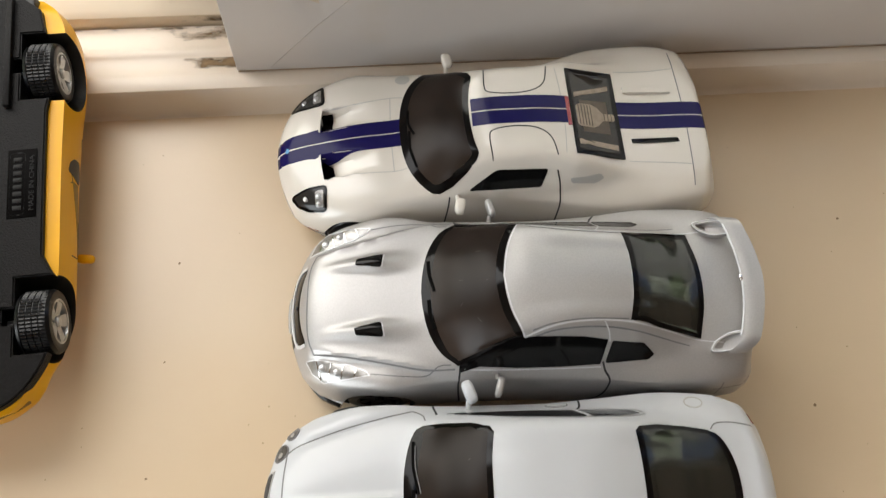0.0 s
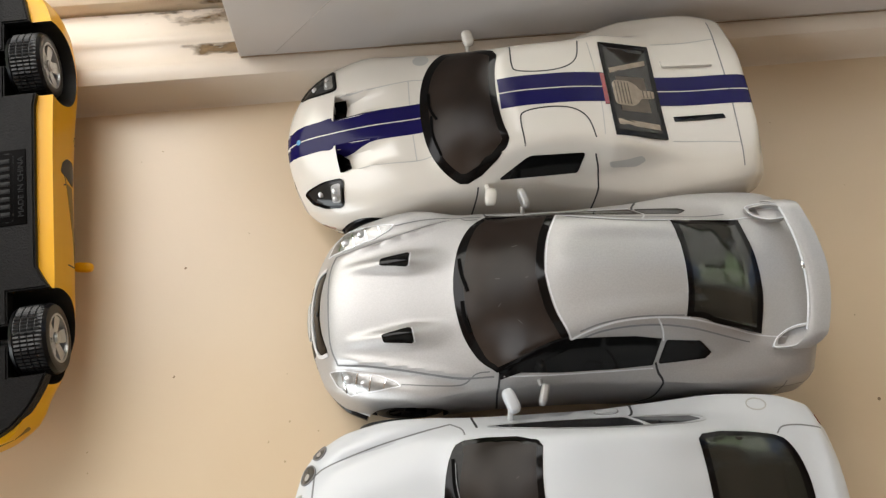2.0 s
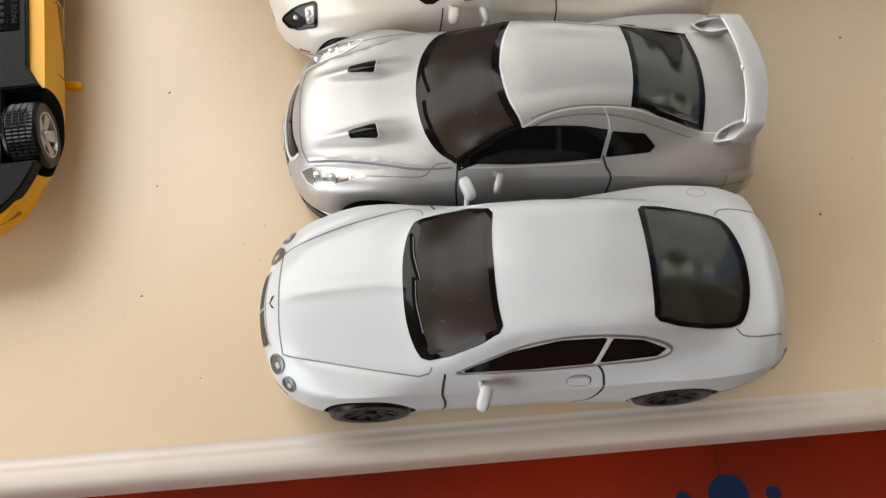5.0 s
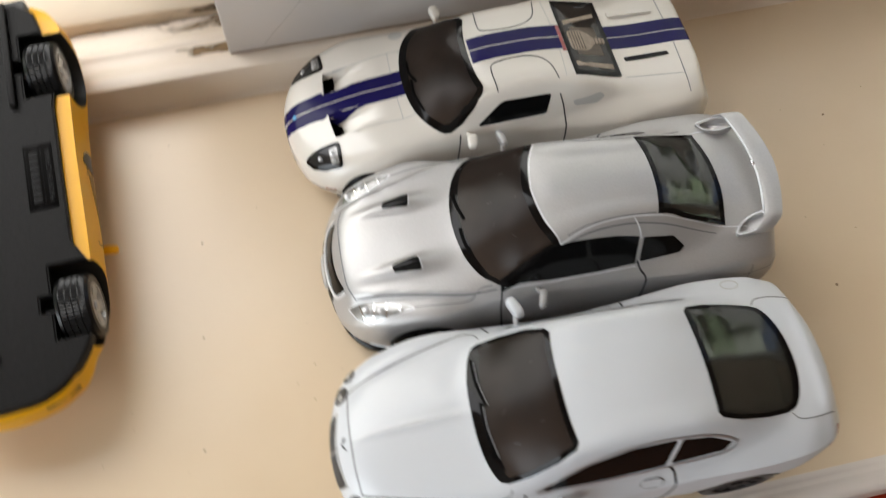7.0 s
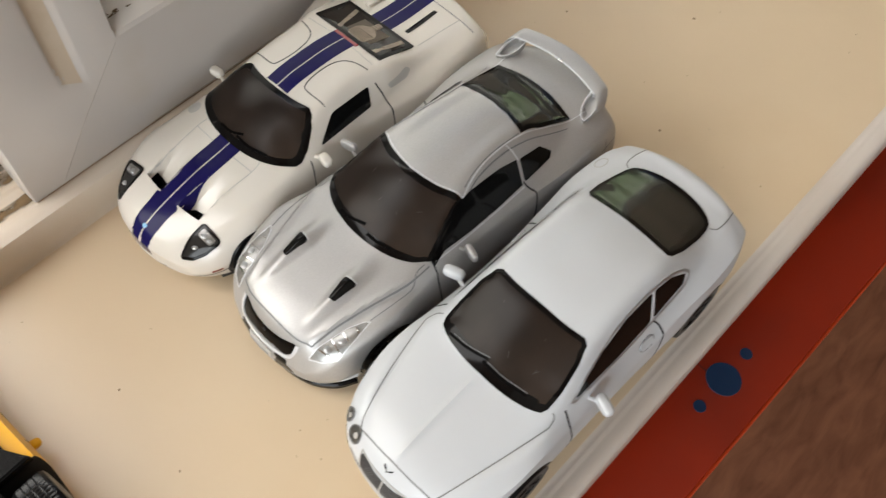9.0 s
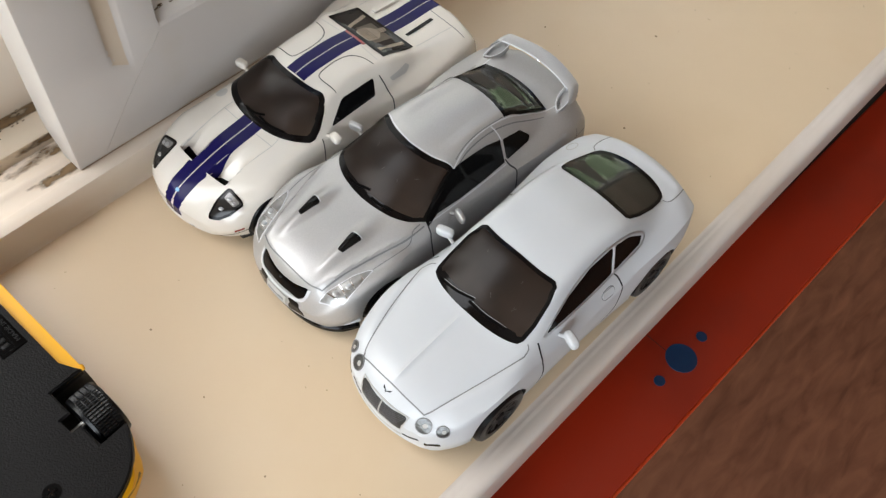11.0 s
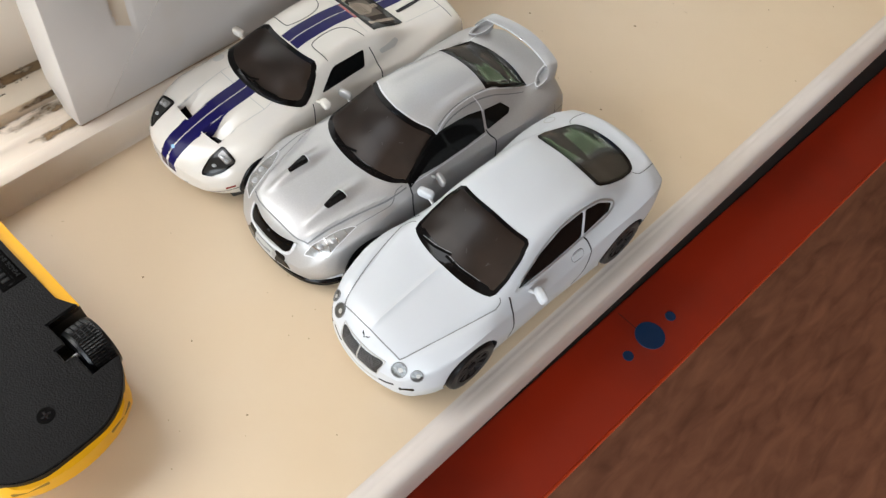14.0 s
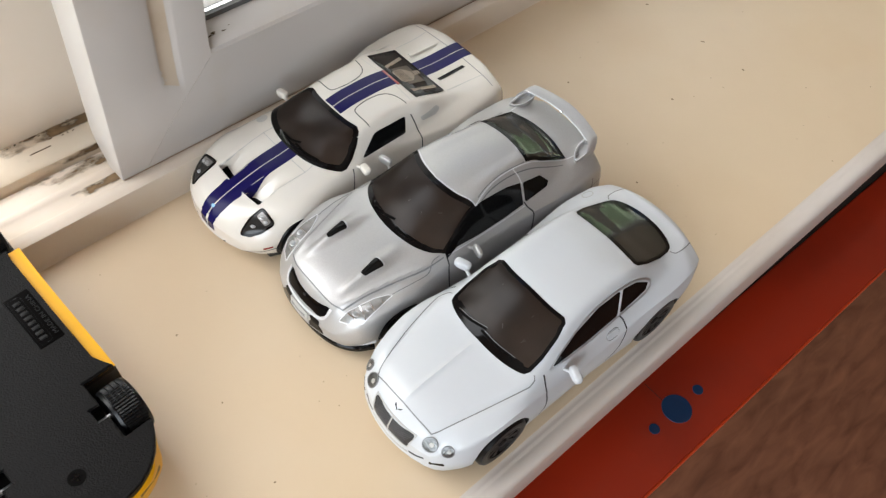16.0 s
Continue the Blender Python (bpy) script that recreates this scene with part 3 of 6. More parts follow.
def sash():
    """Front sash: stile with a yellowed groove, bottom rail and glazing bead round a pane."""
    s = new("sash")
    s.parent = win
    x0, x1, top, back = -68.5, 620, 520, 173.4
    g0, g1 = -46.6, -39.0

    def upright(rows):
        """Profiles of (x, y), each at its own height, joined upwards."""
        bm = bmesh.new()
        rings = [[bm.verts.new((x * MM, y * MM, (z + lift * max(g0, min(g1, x)) - lift * g0) * MM)) for x, y in profile] for profile, z, lift in rows]
        n = len(rings[0])
        for a, b in zip(rings, rings[1:]):
            for k in range(n):
                bm.faces.new((a[k], a[(k + 1) % n], b[(k + 1) % n], b[k]))
        bm.faces.new(rings[0][::-1])
        bm.faces.new(rings[-1])
        bmesh.ops.recalc_face_normals(bm, faces=bm.faces[:])
        return bm

    def outer(y1):
        return [(x0 + 0.9, 153.2), (x0 + 0.25, 153.4), (x0, 154.0), (x0, y1 - 4.0), (x0 + 0.6, y1 - 1.6), (x0 + 2.2, y1)]

    def profile(deep, round_):
        """The stile in plan; its groove is as deep as told."""
        return outer(back) + [(-26.5, back), (-26.5, 153.2 + 0.6 * round_), (-26.5 - 0.5 * round_, 153.2), (g1 + 1.2, 153.2), (g1 + 0.4, 153.2 + 0.25 * deep), (g1 - 0.6, 153.2 + 0.8 * deep), (g1 - 1.6, 153.2 + deep), (g0 + 2.6, 153.2 + deep), (g0 + 1.4, 153.2 + 0.8 * deep), (g0 + 0.4, 153.2 + 0.25 * deep), (g0 - 0.6, 153.2)]

    def bed(deep):
        return [(g0 + 0.5, 153.2 + 0.3 * deep), (g0 + 1.4, 153.16 + 0.8 * deep), (g0 + 2.6, 153.16 + deep), (g1 - 1.9, 153.16 + deep), (g1 - 1.2, 153.16 + 0.9 * deep), (g1 - 1.2, 153.5 + deep), (g0 + 0.5, 153.5 + deep)]

    part("stile", upright([(profile(0, 0), 38.0, 0), (profile(0, 0), 44.0, -0.6), (profile(0.35, 0), 46.5, -0.6), (profile(0.9, 0), 50.0, -0.6), (profile(1.1, 0), 52.5, 0), (profile(1.1, 1), 53.5, 0), (profile(1.1, 1), top, 0)]), PVC, s, "white sash stile with a grooved bead", 40)
    part("groove", upright([(bed(0.3), 46.2, -0.6), (bed(0.9), 50.0, -0.6), (bed(1.1), 52.5, 0), (bed(1.1), top, 0)]), YELLOWED, s, "yellowed groove of the stile", 40)
    part("bottom_rail", prism([(153.2, 12.85), (153.5, 12.5), (back - 0.4, 12.5), (back, 13.1), (back, 55.0), (163.0, 55.2), (160.2, 54.4), (155.6, 52.2), (153.9, 51.2), (153.2, 49.9)], -26.5, x1), PVC, s, "white sash bottom rail", 12)
    flat_ = [(-26.5, 153.2), (g1 + 0.4, 153.2), (g0 - 0.6, 153.2)]
    part("corner_block", upright([(outer(166.0) + [(-26.5, 166.0)] + flat_, 12.5, 0), (outer(168.0) + [(-26.5, 168.0)] + flat_, 15.5, 0), (outer(back - 0.8) + [(-26.5, back - 0.8)] + flat_, 21.0, 0), (outer(back) + [(-26.5, back)] + flat_, 24.0, 0), (outer(back) + [(-26.5, back)] + flat_, 38.0, 0)]), PVC, s, "white sash corner with a cut-back foot", 40)
    part("mitre_line", bar([(-27.2, 153.19, 48.6), (-43.2, 153.19, 31.3), (-57.7, 153.19, 13.7)], [(0.12, 0.03)] * 3), SEAM, s, "fine mitre line")
    part("far_stile", box(x1, x1 + 42, 153.2, back, 12.9, top, 0.8), PVC, s)
    part("gasket", prism([(163.2, 55.1), (163.2, 57.2), (168.5, 57.2), (168.5, 55.1)], -26.5, x1), GASKET, s, "dark rubber gasket")
    pane = part("pane", box(-26.4, x1, 165, 168, 57.3, top), PANE, s, "clear window pane", smooth=False)
    pane.visible_shadow = False


def prism_z(profile, z0, z1):
    """A profile of (x, y) in millimetres drawn out upwards."""
    bm = bmesh.new()
    rows = [[bm.verts.new((x * MM, y * MM, z * MM)) for x, y in profile] for z in (z0, z1)]
    n = len(profile)
    for i in range(n):
        bm.faces.new((rows[0][i], rows[0][(i + 1) % n], rows[1][(i + 1) % n], rows[1][i]))
    bm.faces.new(rows[0][::-1])
    bm.faces.new(rows[1])
    bmesh.ops.recalc_face_normals(bm, faces=bm.faces[:])
    return bm


sash()
rear_sash = new("rear_sash")
rear_sash.parent = win
part("rear_stile", prism_z([(-96, 191.0), (-95.0, 190.0), (-40, 190.0), (-40, 196.0), (-95, 196.0), (-96, 195.0)], 14.4, 520), RAIL, rear_sash, "cream stile of the rear sash", 25)


def grime():
    """Brown dirt and mould specks in the corners of the tracks."""
    rng = random.Random(5)
    bm = bmesh.new()
    dirt = bm.verts.layers.float.new("dirt")
    # each bed of dirt: how far it reaches from the sash, its near and far side with their heights, and how thick it lies
    for reach, y0, y1, z0, z1, thick in ((30, 154.6, 160.6, 11.05, 10.45, 1.0), (34, 166.2, 173.9, 9.5, 8.9, 0.9), (44, 183.6, 190.0, 14.25, 14.5, 1.05), (24, 174.75, 175.4, 9.2, 12.5, 1.0), (150, 172.6, 173.98, 8.95, 8.85, 0.62)):
        nx, ny = 40, 8
        rows = []
        for i in range(nx + 1):
            k = i / nx
            row = []
            for j in range(ny + 1):
                q = j / ny
                v = bm.verts.new(((-60 - (reach + 8.6) * k) * MM, (y0 + (y1 - y0) * q) * MM, (z0 + (z1 - z0) * q + 0.1) * MM))
                v[dirt] = 0.6 * thick * min(1, 1.25 - 1.25 * k) ** 0.8 * min(1, 3.5 * q, 6 * (1 - q) + 0.35)
                row.append(v)
            rows.append(row)
        for p, q in zip(rows, rows[1:]):
            for j in range(ny):
                bm.faces.new((p[j], p[j + 1], q[j + 1], q[j]))
    part("grime_film", bm, FILM, win, "brown grime in the track corner", smooth=False)
    bm = bmesh.new()
    spots = []
    for _ in range(30):
        x = -69 - abs(rng.gauss(0, 5))
        y, z = rng.choice(((rng.uniform(156, 159.6), 10.6), (rng.uniform(169, 174), 9.0), (rng.gauss(188.6, 0.8), 14.45), (rng.uniform(184, 189), 14.45)))
        spots.append((x, y, z, rng.uniform(0.2, 0.7)))
    for _ in range(34):
        spots.append((-70 - abs(rng.gauss(0, 16)), 189.7 - abs(rng.gauss(0, 0.4)), 14.5, rng.uniform(0.15, 0.6)))
    for _ in range(22):
        spots.append((-26 + abs(rng.gauss(0, 5)), rng.uniform(157, 160), 53.6, rng.uniform(0.15, 0.6)))
    for x, y, z, r in spots:
        n = 9
        ring = [bm.verts.new(((x + r * rng.uniform(0.6, 2.6) * math.cos(a)) * MM, (y + r * rng.uniform(0.3, 0.8) * math.sin(a)) * MM, (z - 0.1) * MM)) for a in np.linspace(0, 2 * math.pi, n + 1)[:-1]]
        c = bm.verts.new((x * MM, y * MM, (z + 0.2) * MM))
        for i in range(n):
            bm.faces.new((ring[i], ring[(i + 1) % n], c))
    part("mould_specks", bm, GRIME, win, "black mould and dirt")


grime()

# walls, ceiling and floor close the room behind the camera
structure("wall_below_sill", box(-1600, 1800, 60, 226, -800, -30), WALL, "brown plaster wall below the sill", "wall")
structure("wall_north_left", box(-1600, -900, 4, 226, -30, 1700), WALL, "brown plaster wall beside the window", "wall")
structure("wall_north_right", box(900, 1800, 4, 226, -30, 1700), WALL, "brown plaster wall beside the window", "wall")
# Unseen; its low edge keeps bright sky out of the windscreens' reflections.
structure("wall_north_top", box(-900, 900, 4, 226, 520, 1700), WALL, "brown plaster wall over the window", "wall")
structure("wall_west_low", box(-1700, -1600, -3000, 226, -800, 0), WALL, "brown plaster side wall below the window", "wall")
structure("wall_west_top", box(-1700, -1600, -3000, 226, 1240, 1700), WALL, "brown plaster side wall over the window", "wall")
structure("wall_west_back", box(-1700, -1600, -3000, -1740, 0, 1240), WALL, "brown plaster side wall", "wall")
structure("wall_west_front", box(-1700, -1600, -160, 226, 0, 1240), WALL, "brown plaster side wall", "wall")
# Unseen window, added to hold the room's fill light.
side = tagged(new("window_2"), "unseen white framed side window, added for room fill light", "window", "", "structure")
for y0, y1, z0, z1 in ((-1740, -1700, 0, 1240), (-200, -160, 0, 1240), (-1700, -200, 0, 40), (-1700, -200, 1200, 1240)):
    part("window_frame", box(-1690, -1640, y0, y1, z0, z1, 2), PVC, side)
structure("wall_east", box(1800, 1900, -3000, 226, -800, 1700), WALL, "brown plaster side wall", "wall")
structure("wall_south", box(-1700, 1900, -3100, -3000, -800, 1700), WALL, "brown plaster rear wall", "wall")
structure("ceiling", box(-1700, 1900, -3100, 226, 1700, 1800), CEIL, "white plaster ceiling", "ceiling")
structure("floor", box(-1700, 1900, -3100, 226, -900, -800), WOOD, "dark brown wooden floor", "floor")


def red_board():
    """Red board on an added black support on the wall, with three blue dots on its top."""
    thing = tagged(new("red_board"), "red painted board with blue dots fixed below the sill", "board")
    part("board", box(-700, 900, -40.8, -3.0, -91.8, -90, 0.7, 3), REDBOARD, thing, "thin red painted board")
    part("edge_band", box(-700, 900, -42.0, -40.7, -91.7, -90.1, 0.5, 3), ORANGE, thing, "orange edge with its light in the paint")
    # Added black strip: holds the board and keeps the shaded gap dark.
    part("batten", box(-700, 900, -14.0, 90.0, -100, -91.8, 0.4), MATT, thing, "added black support that keeps the gap behind the board dark")
    part("seam", box(82.3, 82.6, -17, -5.5, -92, -89.93), DARKLINE, thing, "thin dark seam")
    for x, y, r in ((84.5, -23.2, 7.2), (68.4, -23.2, 2.6), (100.2, -23.2, 2.6)):
        d = bmesh.new()
        bmesh.ops.create_cone(d, cap_ends=True, segments=40, radius1=r * MM, radius2=(r - 0.1) * MM, depth=0.3 * MM, matrix=Matrix.Translation((x * MM, y * MM, -89.9 * MM)))
        part("dot", d, BLUEDOT, thing, "blue round dot")
    thing.matrix_world = pose(0, 0, 0, 0, 0, LEAN_BOARD)


red_board()

# ---- outside: a pale ledge and trees beyond ----
structure("ground", box(-30000, 30000, 226, 60000, -3600, -3500), OUTSIDE, "pale ground outside", "ground")
structure("outer_ledge", box(-900, 900, 226, 420, -60, -2, 3), OUTSIDE, "pale concrete ledge outside the window", "ledge")


def tree(x, y, size, seed):
    rng = random.Random(seed)
    t = tagged(new("tree"), "leafy green tree standing outside the window", "tree", "trees outside")
    t.location = (x, y, -3.5)
    bm = bmesh.new()
    bmesh.ops.create_cone(bm, cap_ends=True, segments=10, radius1=0.16 * size, radius2=0.06 * size, depth=2.6 * size, matrix=Matrix.Translation((0, 0, 1.3 * size)))
    for k in range(6):
        turn = Euler((0, radians(rng.uniform(28, 52)), radians(60 * k + rng.uniform(-20, 20)))).to_matrix().to_4x4()
        base = Matrix.Translation((0, 0, rng.uniform(1.7, 2.5) * size))
        bmesh.ops.create_cone(bm, cap_ends=True, segments=7, radius1=0.055 * size, radius2=0.015 * size, depth=1.5 * size, matrix=base @ turn @ Matrix.Translation((0, 0, 0.72 * size)))
    part("trunk", bm, BARK, t, "brown trunk with limbs")
    bm = bmesh.new()
    for _ in range(3200):
        d = Vector((rng.gauss(0, 1), rng.gauss(0, 1), rng.gauss(0, 1))).normalized() * rng.uniform(0.45, 1.0)
        p = Vector((d.x * 1.5, d.y * 1.5, d.z * 1.35 + 3.2)) * size
        s = rng.uniform(0.10, 0.24) * size
        q = Euler((rng.uniform(0, 6), rng.uniform(0, 6), rng.uniform(0, 6))).to_matrix()
        bm.faces.new([bm.verts.new(p + q @ Vector(c) * s) for c in ((-1, 0, 0), (0, -0.5, 0.15), (1, 0, 0), (0, 0.5, 0.15))])
    part("crown", bm, LEAF, t, "", smooth=False)


# Unseen trees, set close so the windscreens mirror dark foliage, not bright sky.
for i, (x, y, s) in enumerate(((-2.6, 3.4, 1.5), (0.2, 3.8, 1.7), (2.8, 3.4, 1.5), (-5.8, 3.8, 1.7))):
    tree(x, y, s, i)


def garden_backdrop():
    """A garden far off beyond the window, as one curved sheet; its sunlight is its own glow."""
    m = bpy.data.materials.new("glowing_far_foliage")
    m.use_nodes = True
    nt, nodes = m.node_tree, m.node_tree.nodes
    nodes.remove(nodes["Principled BSDF"])
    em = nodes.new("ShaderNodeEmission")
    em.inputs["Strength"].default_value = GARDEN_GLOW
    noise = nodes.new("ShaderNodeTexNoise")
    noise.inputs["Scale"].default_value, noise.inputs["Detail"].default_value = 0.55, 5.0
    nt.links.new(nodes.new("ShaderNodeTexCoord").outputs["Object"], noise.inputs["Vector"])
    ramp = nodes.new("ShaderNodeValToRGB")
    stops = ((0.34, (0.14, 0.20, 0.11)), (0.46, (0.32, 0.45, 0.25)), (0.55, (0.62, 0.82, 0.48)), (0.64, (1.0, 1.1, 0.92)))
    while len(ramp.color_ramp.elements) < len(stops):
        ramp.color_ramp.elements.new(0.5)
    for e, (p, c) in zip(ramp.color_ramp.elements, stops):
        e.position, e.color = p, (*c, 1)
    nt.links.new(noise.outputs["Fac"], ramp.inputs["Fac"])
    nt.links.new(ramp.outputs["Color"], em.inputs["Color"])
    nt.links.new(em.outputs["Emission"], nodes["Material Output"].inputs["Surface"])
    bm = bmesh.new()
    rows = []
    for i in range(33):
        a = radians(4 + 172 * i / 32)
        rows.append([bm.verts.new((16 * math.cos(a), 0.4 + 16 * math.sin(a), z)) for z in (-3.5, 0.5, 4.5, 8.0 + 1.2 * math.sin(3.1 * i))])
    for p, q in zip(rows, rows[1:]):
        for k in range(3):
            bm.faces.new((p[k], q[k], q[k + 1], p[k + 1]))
    structure("backdrop", bm, m, "glowing green garden backdrop far outside the window", "backdrop")


# Glow that makes the garden bright enough to mirror in the rear windows.
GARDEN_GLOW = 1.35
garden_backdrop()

# ---- toy cars ----


def stand(thing, x, y, heading):
    """Puts a car with its nose at (x, y), facing -x turned by heading."""
    thing.matrix_world = pose(x, y, 0, 0, 0, heading)


def gap(thing, skin, lines, axis="z", width=0.35, material=LINE, label="thin panel line", lift=0.05):
    for line in lines:
        part("panel_line", skin.strip(line, axis, width, lift), material, thing, label)


def door_mirror(thing, u, v, z, material, tilt, size=(2.1, 4.0, 2.0), stalk=True):
    side = 1 if v > 0 else -1
    head = part("mirror", blob(u, v, z, *size, 3.4, tilt * side), material, thing, "wing mirror in body colour")
    if stalk:
        part("stalk", bar([(u - 0.6, v - side * 5.5, z - 2.2), (u - 0.3, v - side * 2.0, z - 0.5)], [(0.7, 0.6), (0.6, 0.5)]), material, head)


def silver_coupe():
    thing = tagged(new("toy_car"), "silver metallic die-cast toy coupe with a rear wing", "toy car", "row of toy cars")
    L = 124.0
    c = dict(
        under=curve((0, 0.86), (8, 0.93), (18, 0.975), (105, 0.975), (118, 0.93), (130, 0.86)),
        zb=curve((0, 6.5), (2, 4.5), (20, 4.2), (110, 4.5), (120, 6), (124, 9)),
        W=curve((0, 17), (1.2, 20), (4, 22.6), (12, 24.4), (25, 25.2), (42, 24.2), (62, 23.8), (80, 24.4), (98, 25.6), (112, 25.5), (120, 24.9), (124, 22.6)),
        zw=curve((0, 8.6), (10, 11), (25, 14), (45, 11), (70, 11), (98, 15), (112, 15), (124, 14)),
        ws=curve((0, 15.5), (1.2, 18.5), (5, 21), (14, 23.2), (26, 24.2), (42, 22.6), (62, 22.4), (80, 23), (98, 24.6), (112, 24.2), (120, 23.2), (124, 20.8)),
        crease=curve((0, 0.0), (30, 0.2), (46, 0.85), (84, 0.85), (100, 0.4), (124, 0.2)),
        zs=curve((0, 10.6), (1.2, 13.2), (5, 16.9), (14, 20.2), (26, 22.8), (42, 23.2), (62, 23.2), (80, 24.2), (98, 25.6), (112, 26.2), (120, 25), (124, 20)),
        yg=curve((0, 13), (2, 14.2), (8, 16), (17, 17.4), (30, 18.2), (45, 19.6), (62, 20.0), (82, 19.7), (96, 19.0), (108, 18.0), (118, 17.4), (124, 15)),
        zg=curve((0, 10.4), (1.2, 13.0), (3.2, 16.5), (5.5, 19.0), (10, 21.2), (20, 23.6), (32, 25.6), (45, 26.8), (62, 27.2), (82, 28.0), (96, 28.8), (108, 29.6), (118, 29.4), (122, 27.6), (124, 21)),
        yr=curve((0, 9), (8, 11), (20, 12.2), (36, 14.5), (45, 16.4), (60, 14.6), (72, 13.0), (88, 12.2), (98, 12.6), (108, 13.2), (124, 11)),
        zr=curve((0, 10.6), (1.2, 13.2), (3.2, 17.1), (5.5, 20.0), (10, 22), (20, 24.3), (36, 26.8), (44, 28.4), (52, 33.2), (60, 37.3), (72, 39.2), (88, 38.0), (98, 34.2), (108, 30.5), (114, 30.4), (119, 30.7), (122.6, 30.0), (124, 22)),
        zc=curve((0, 10.8), (1.2, 13.4), (3.2, 17.5), (5.5, 20.4), (10, 22.6), (20, 24.8), (32, 27.0), (37, 28.2), (46, 33.6), (56, 38.9), (64, 40.4), (74, 40.8), (88, 39.7), (98, 36.0), (108, 31.6), (114, 31.0), (119, 31.1), (122.6, 30.4), (124, 22.4)),
    )

    def scoops(x, y, z):
        """Two teardrop bulges that rise to the vents, and a bonnet edge that drops to the wings."""
        if z < 17 or x > 44:
            return 0
        a = abs(y)
        rise = max(0, min(1, (x - 9.5) / 14)) ** 0.8 * max(0, min(1, (37 - x) / 11)) ** 1.5
        width = 0.75 + 0.065 * max(0, min(15, x - 10))
        lift = 2.0 * rise * max(0, 1 - ((a - 9.4) / (width * 1.9)) ** 2) ** 1.4
        edge = 13.2 + 0.235 * (x - 8.4)
        on = max(0, min(1, (x - 6) / 5)) * max(0, min(1, (43 - x) / 5))
        d = a - edge
        crest = 0.55 * math.exp(-((d / 1.0) ** 2))
        fall = -1.0 * max(0, min(1, d / 1.0)) * max(0, min(1, (5.2 - d) / 3.4))
        return lift + on * (crest + fall)

    bm = loft(c, L, 8.0, 1.5, (scoops,), 150)
    skin = Skin(bm)
    chassis(thing, c, L, 8.0, 1.5)
    wells = [cylinder(u, s * 12, s * 40, 8.8, 9.5) for u in (24.5, 99.0) for s in (1, -1)]
    link("body", cut(bm, wells, SILVER, MATT), (SILVER, MATT), thing, "silver metallic painted body")
    for u in (24.5, 99.0):
        for s in (1, -1):
            wheel(thing, u, s * 23.8, 8.8, 8.8, 7.5, DARKRIM, 7)
    scuffs(glass(thing, skin, outline_of([(35.9, 0), (36.3, 5), (37.8, 11.4), (40.9, 16.8), (44.9, 19.7)], [(56.3, 0), (56.9, 5), (58.2, 10), (60.9, 15.6)]), "windscreen", 2.5, 1.9, 0.7, GLASS), skin, 43, 54, 11, 3)
    glass(thing, skin, outline_of([(88.9, 0), (88.6, 6), (87.5, 11.9)], [(109.4, 0), (109.0, 6), (107.2, 14.6)]), "rear_window", 1.5, 1.5, 0.9, REARGLASS)
    for s in ("y+", "y-"):
        sgn = 1 if s == "y+" else -1
        part("side_window", skin.patch([(45.2, 26.7), (50, 30.9), (55, 34.1), (59.6, 36.1), (64, 36.5), (70, 36.2), (76, 35.6), (82.3, 34.2), (81.2, 27.6), (72, 26.9), (60, 26.5)], s, 0.1), SIDEGLASS, thing, "black tinted side window")
        quarter = [(82.6, 28.0), (83.6, 33.6), (91.6, 32.4), (94.6, 29.6), (93.4, 28.7)]
        pane = part("quarter_window", skin.patch(rounded(quarter, 0.08), s, 0.1), SIDEGLASS, thing, "black tinted quarter window")
        part("window_edge", skin.strip(rounded(quarter, 0.08), s, 0.3, 0.14, True, False), BLACK, pane, "black window edge")
        gap(thing, skin, [[(81.8, 28.2), (82.6, 26.2), (84.2, 23.6), (83.8, 15), (81, 8)], [(45.5, 26.6), (45.2, 20), (46, 8)]], s, 0.5, DARKLINE, "dark door gap")
        gap(thing, skin, [[(80.8, sgn * 12.3), (82.2, sgn * 14.2), (82.8, sgn * 16.0)]], "z", 0.34, EDGE, "bright door edge", 0.12)
        gap(thing, skin, [[(46.4, 25.9), (58, 25.9), (70, 26.3), (81.4, 26.9)]], s, 0.25, EDGE, "bright window sill edge", 0.1)
        gap(thing, skin, [[(22.6, sgn * 20.4), (30, sgn * 21.3), (36.8, sgn * 21.4), (40.2, sgn * 19.6), (43.2, sgn * 19.4)]], "z", 0.28, LINE, "thin wing line")
        gap(thing, skin, [[(112, 20.2), (118, 20.6), (122.5, 19.6)], [(113.6, 24.4), (113.9, 21), (113.6, 16)]], s, 0.25, LINE, "thin bumper line")
    for s in (1, -1):
        gap(thing, skin, [[(61.0, s * 15.5), (66, s * 13.9), (72, s * 12.7), (80, s * 12.1), (87.6, s * 12.3), (98, s * 13.5), (107, s * 15.0), (113, s * 15.6)]], "z", 0.3, EDGE, "highlight strip along the roof edge", 0.08)
        gap(thing, skin, [[(45.4, s * 20.3), (53, s * 18.5), (60.6, s * 16.1)]], "z", 1.5, BLACK, "black windscreen pillar", 0.12)
        gap(thing, skin, [[(62, s * 15.8), (68, s * 14.3), (76, s * 13.5), (84, s * 13.5), (94, s * 14.6), (104, s * 16.4)], [(63, s * 14.2), (68, s * 12.9), (76, s * 11.9), (87.0, s * 11.7)]], "z", 0.3, LINE, "thin dark roof seam")
        gap(thing, skin, [[(7.6, s * 14.0), (14, s * 15.2), (22, s * 17.0), (36, s * 20.2), (44.2, s * 20.4)]], "z", 0.35)
    gap(thing, skin, [[(7.6, 14.0), (5.9, 9), (5.5, 0), (5.9, -9), (7.6, -14.0)]], "z", 0.35)
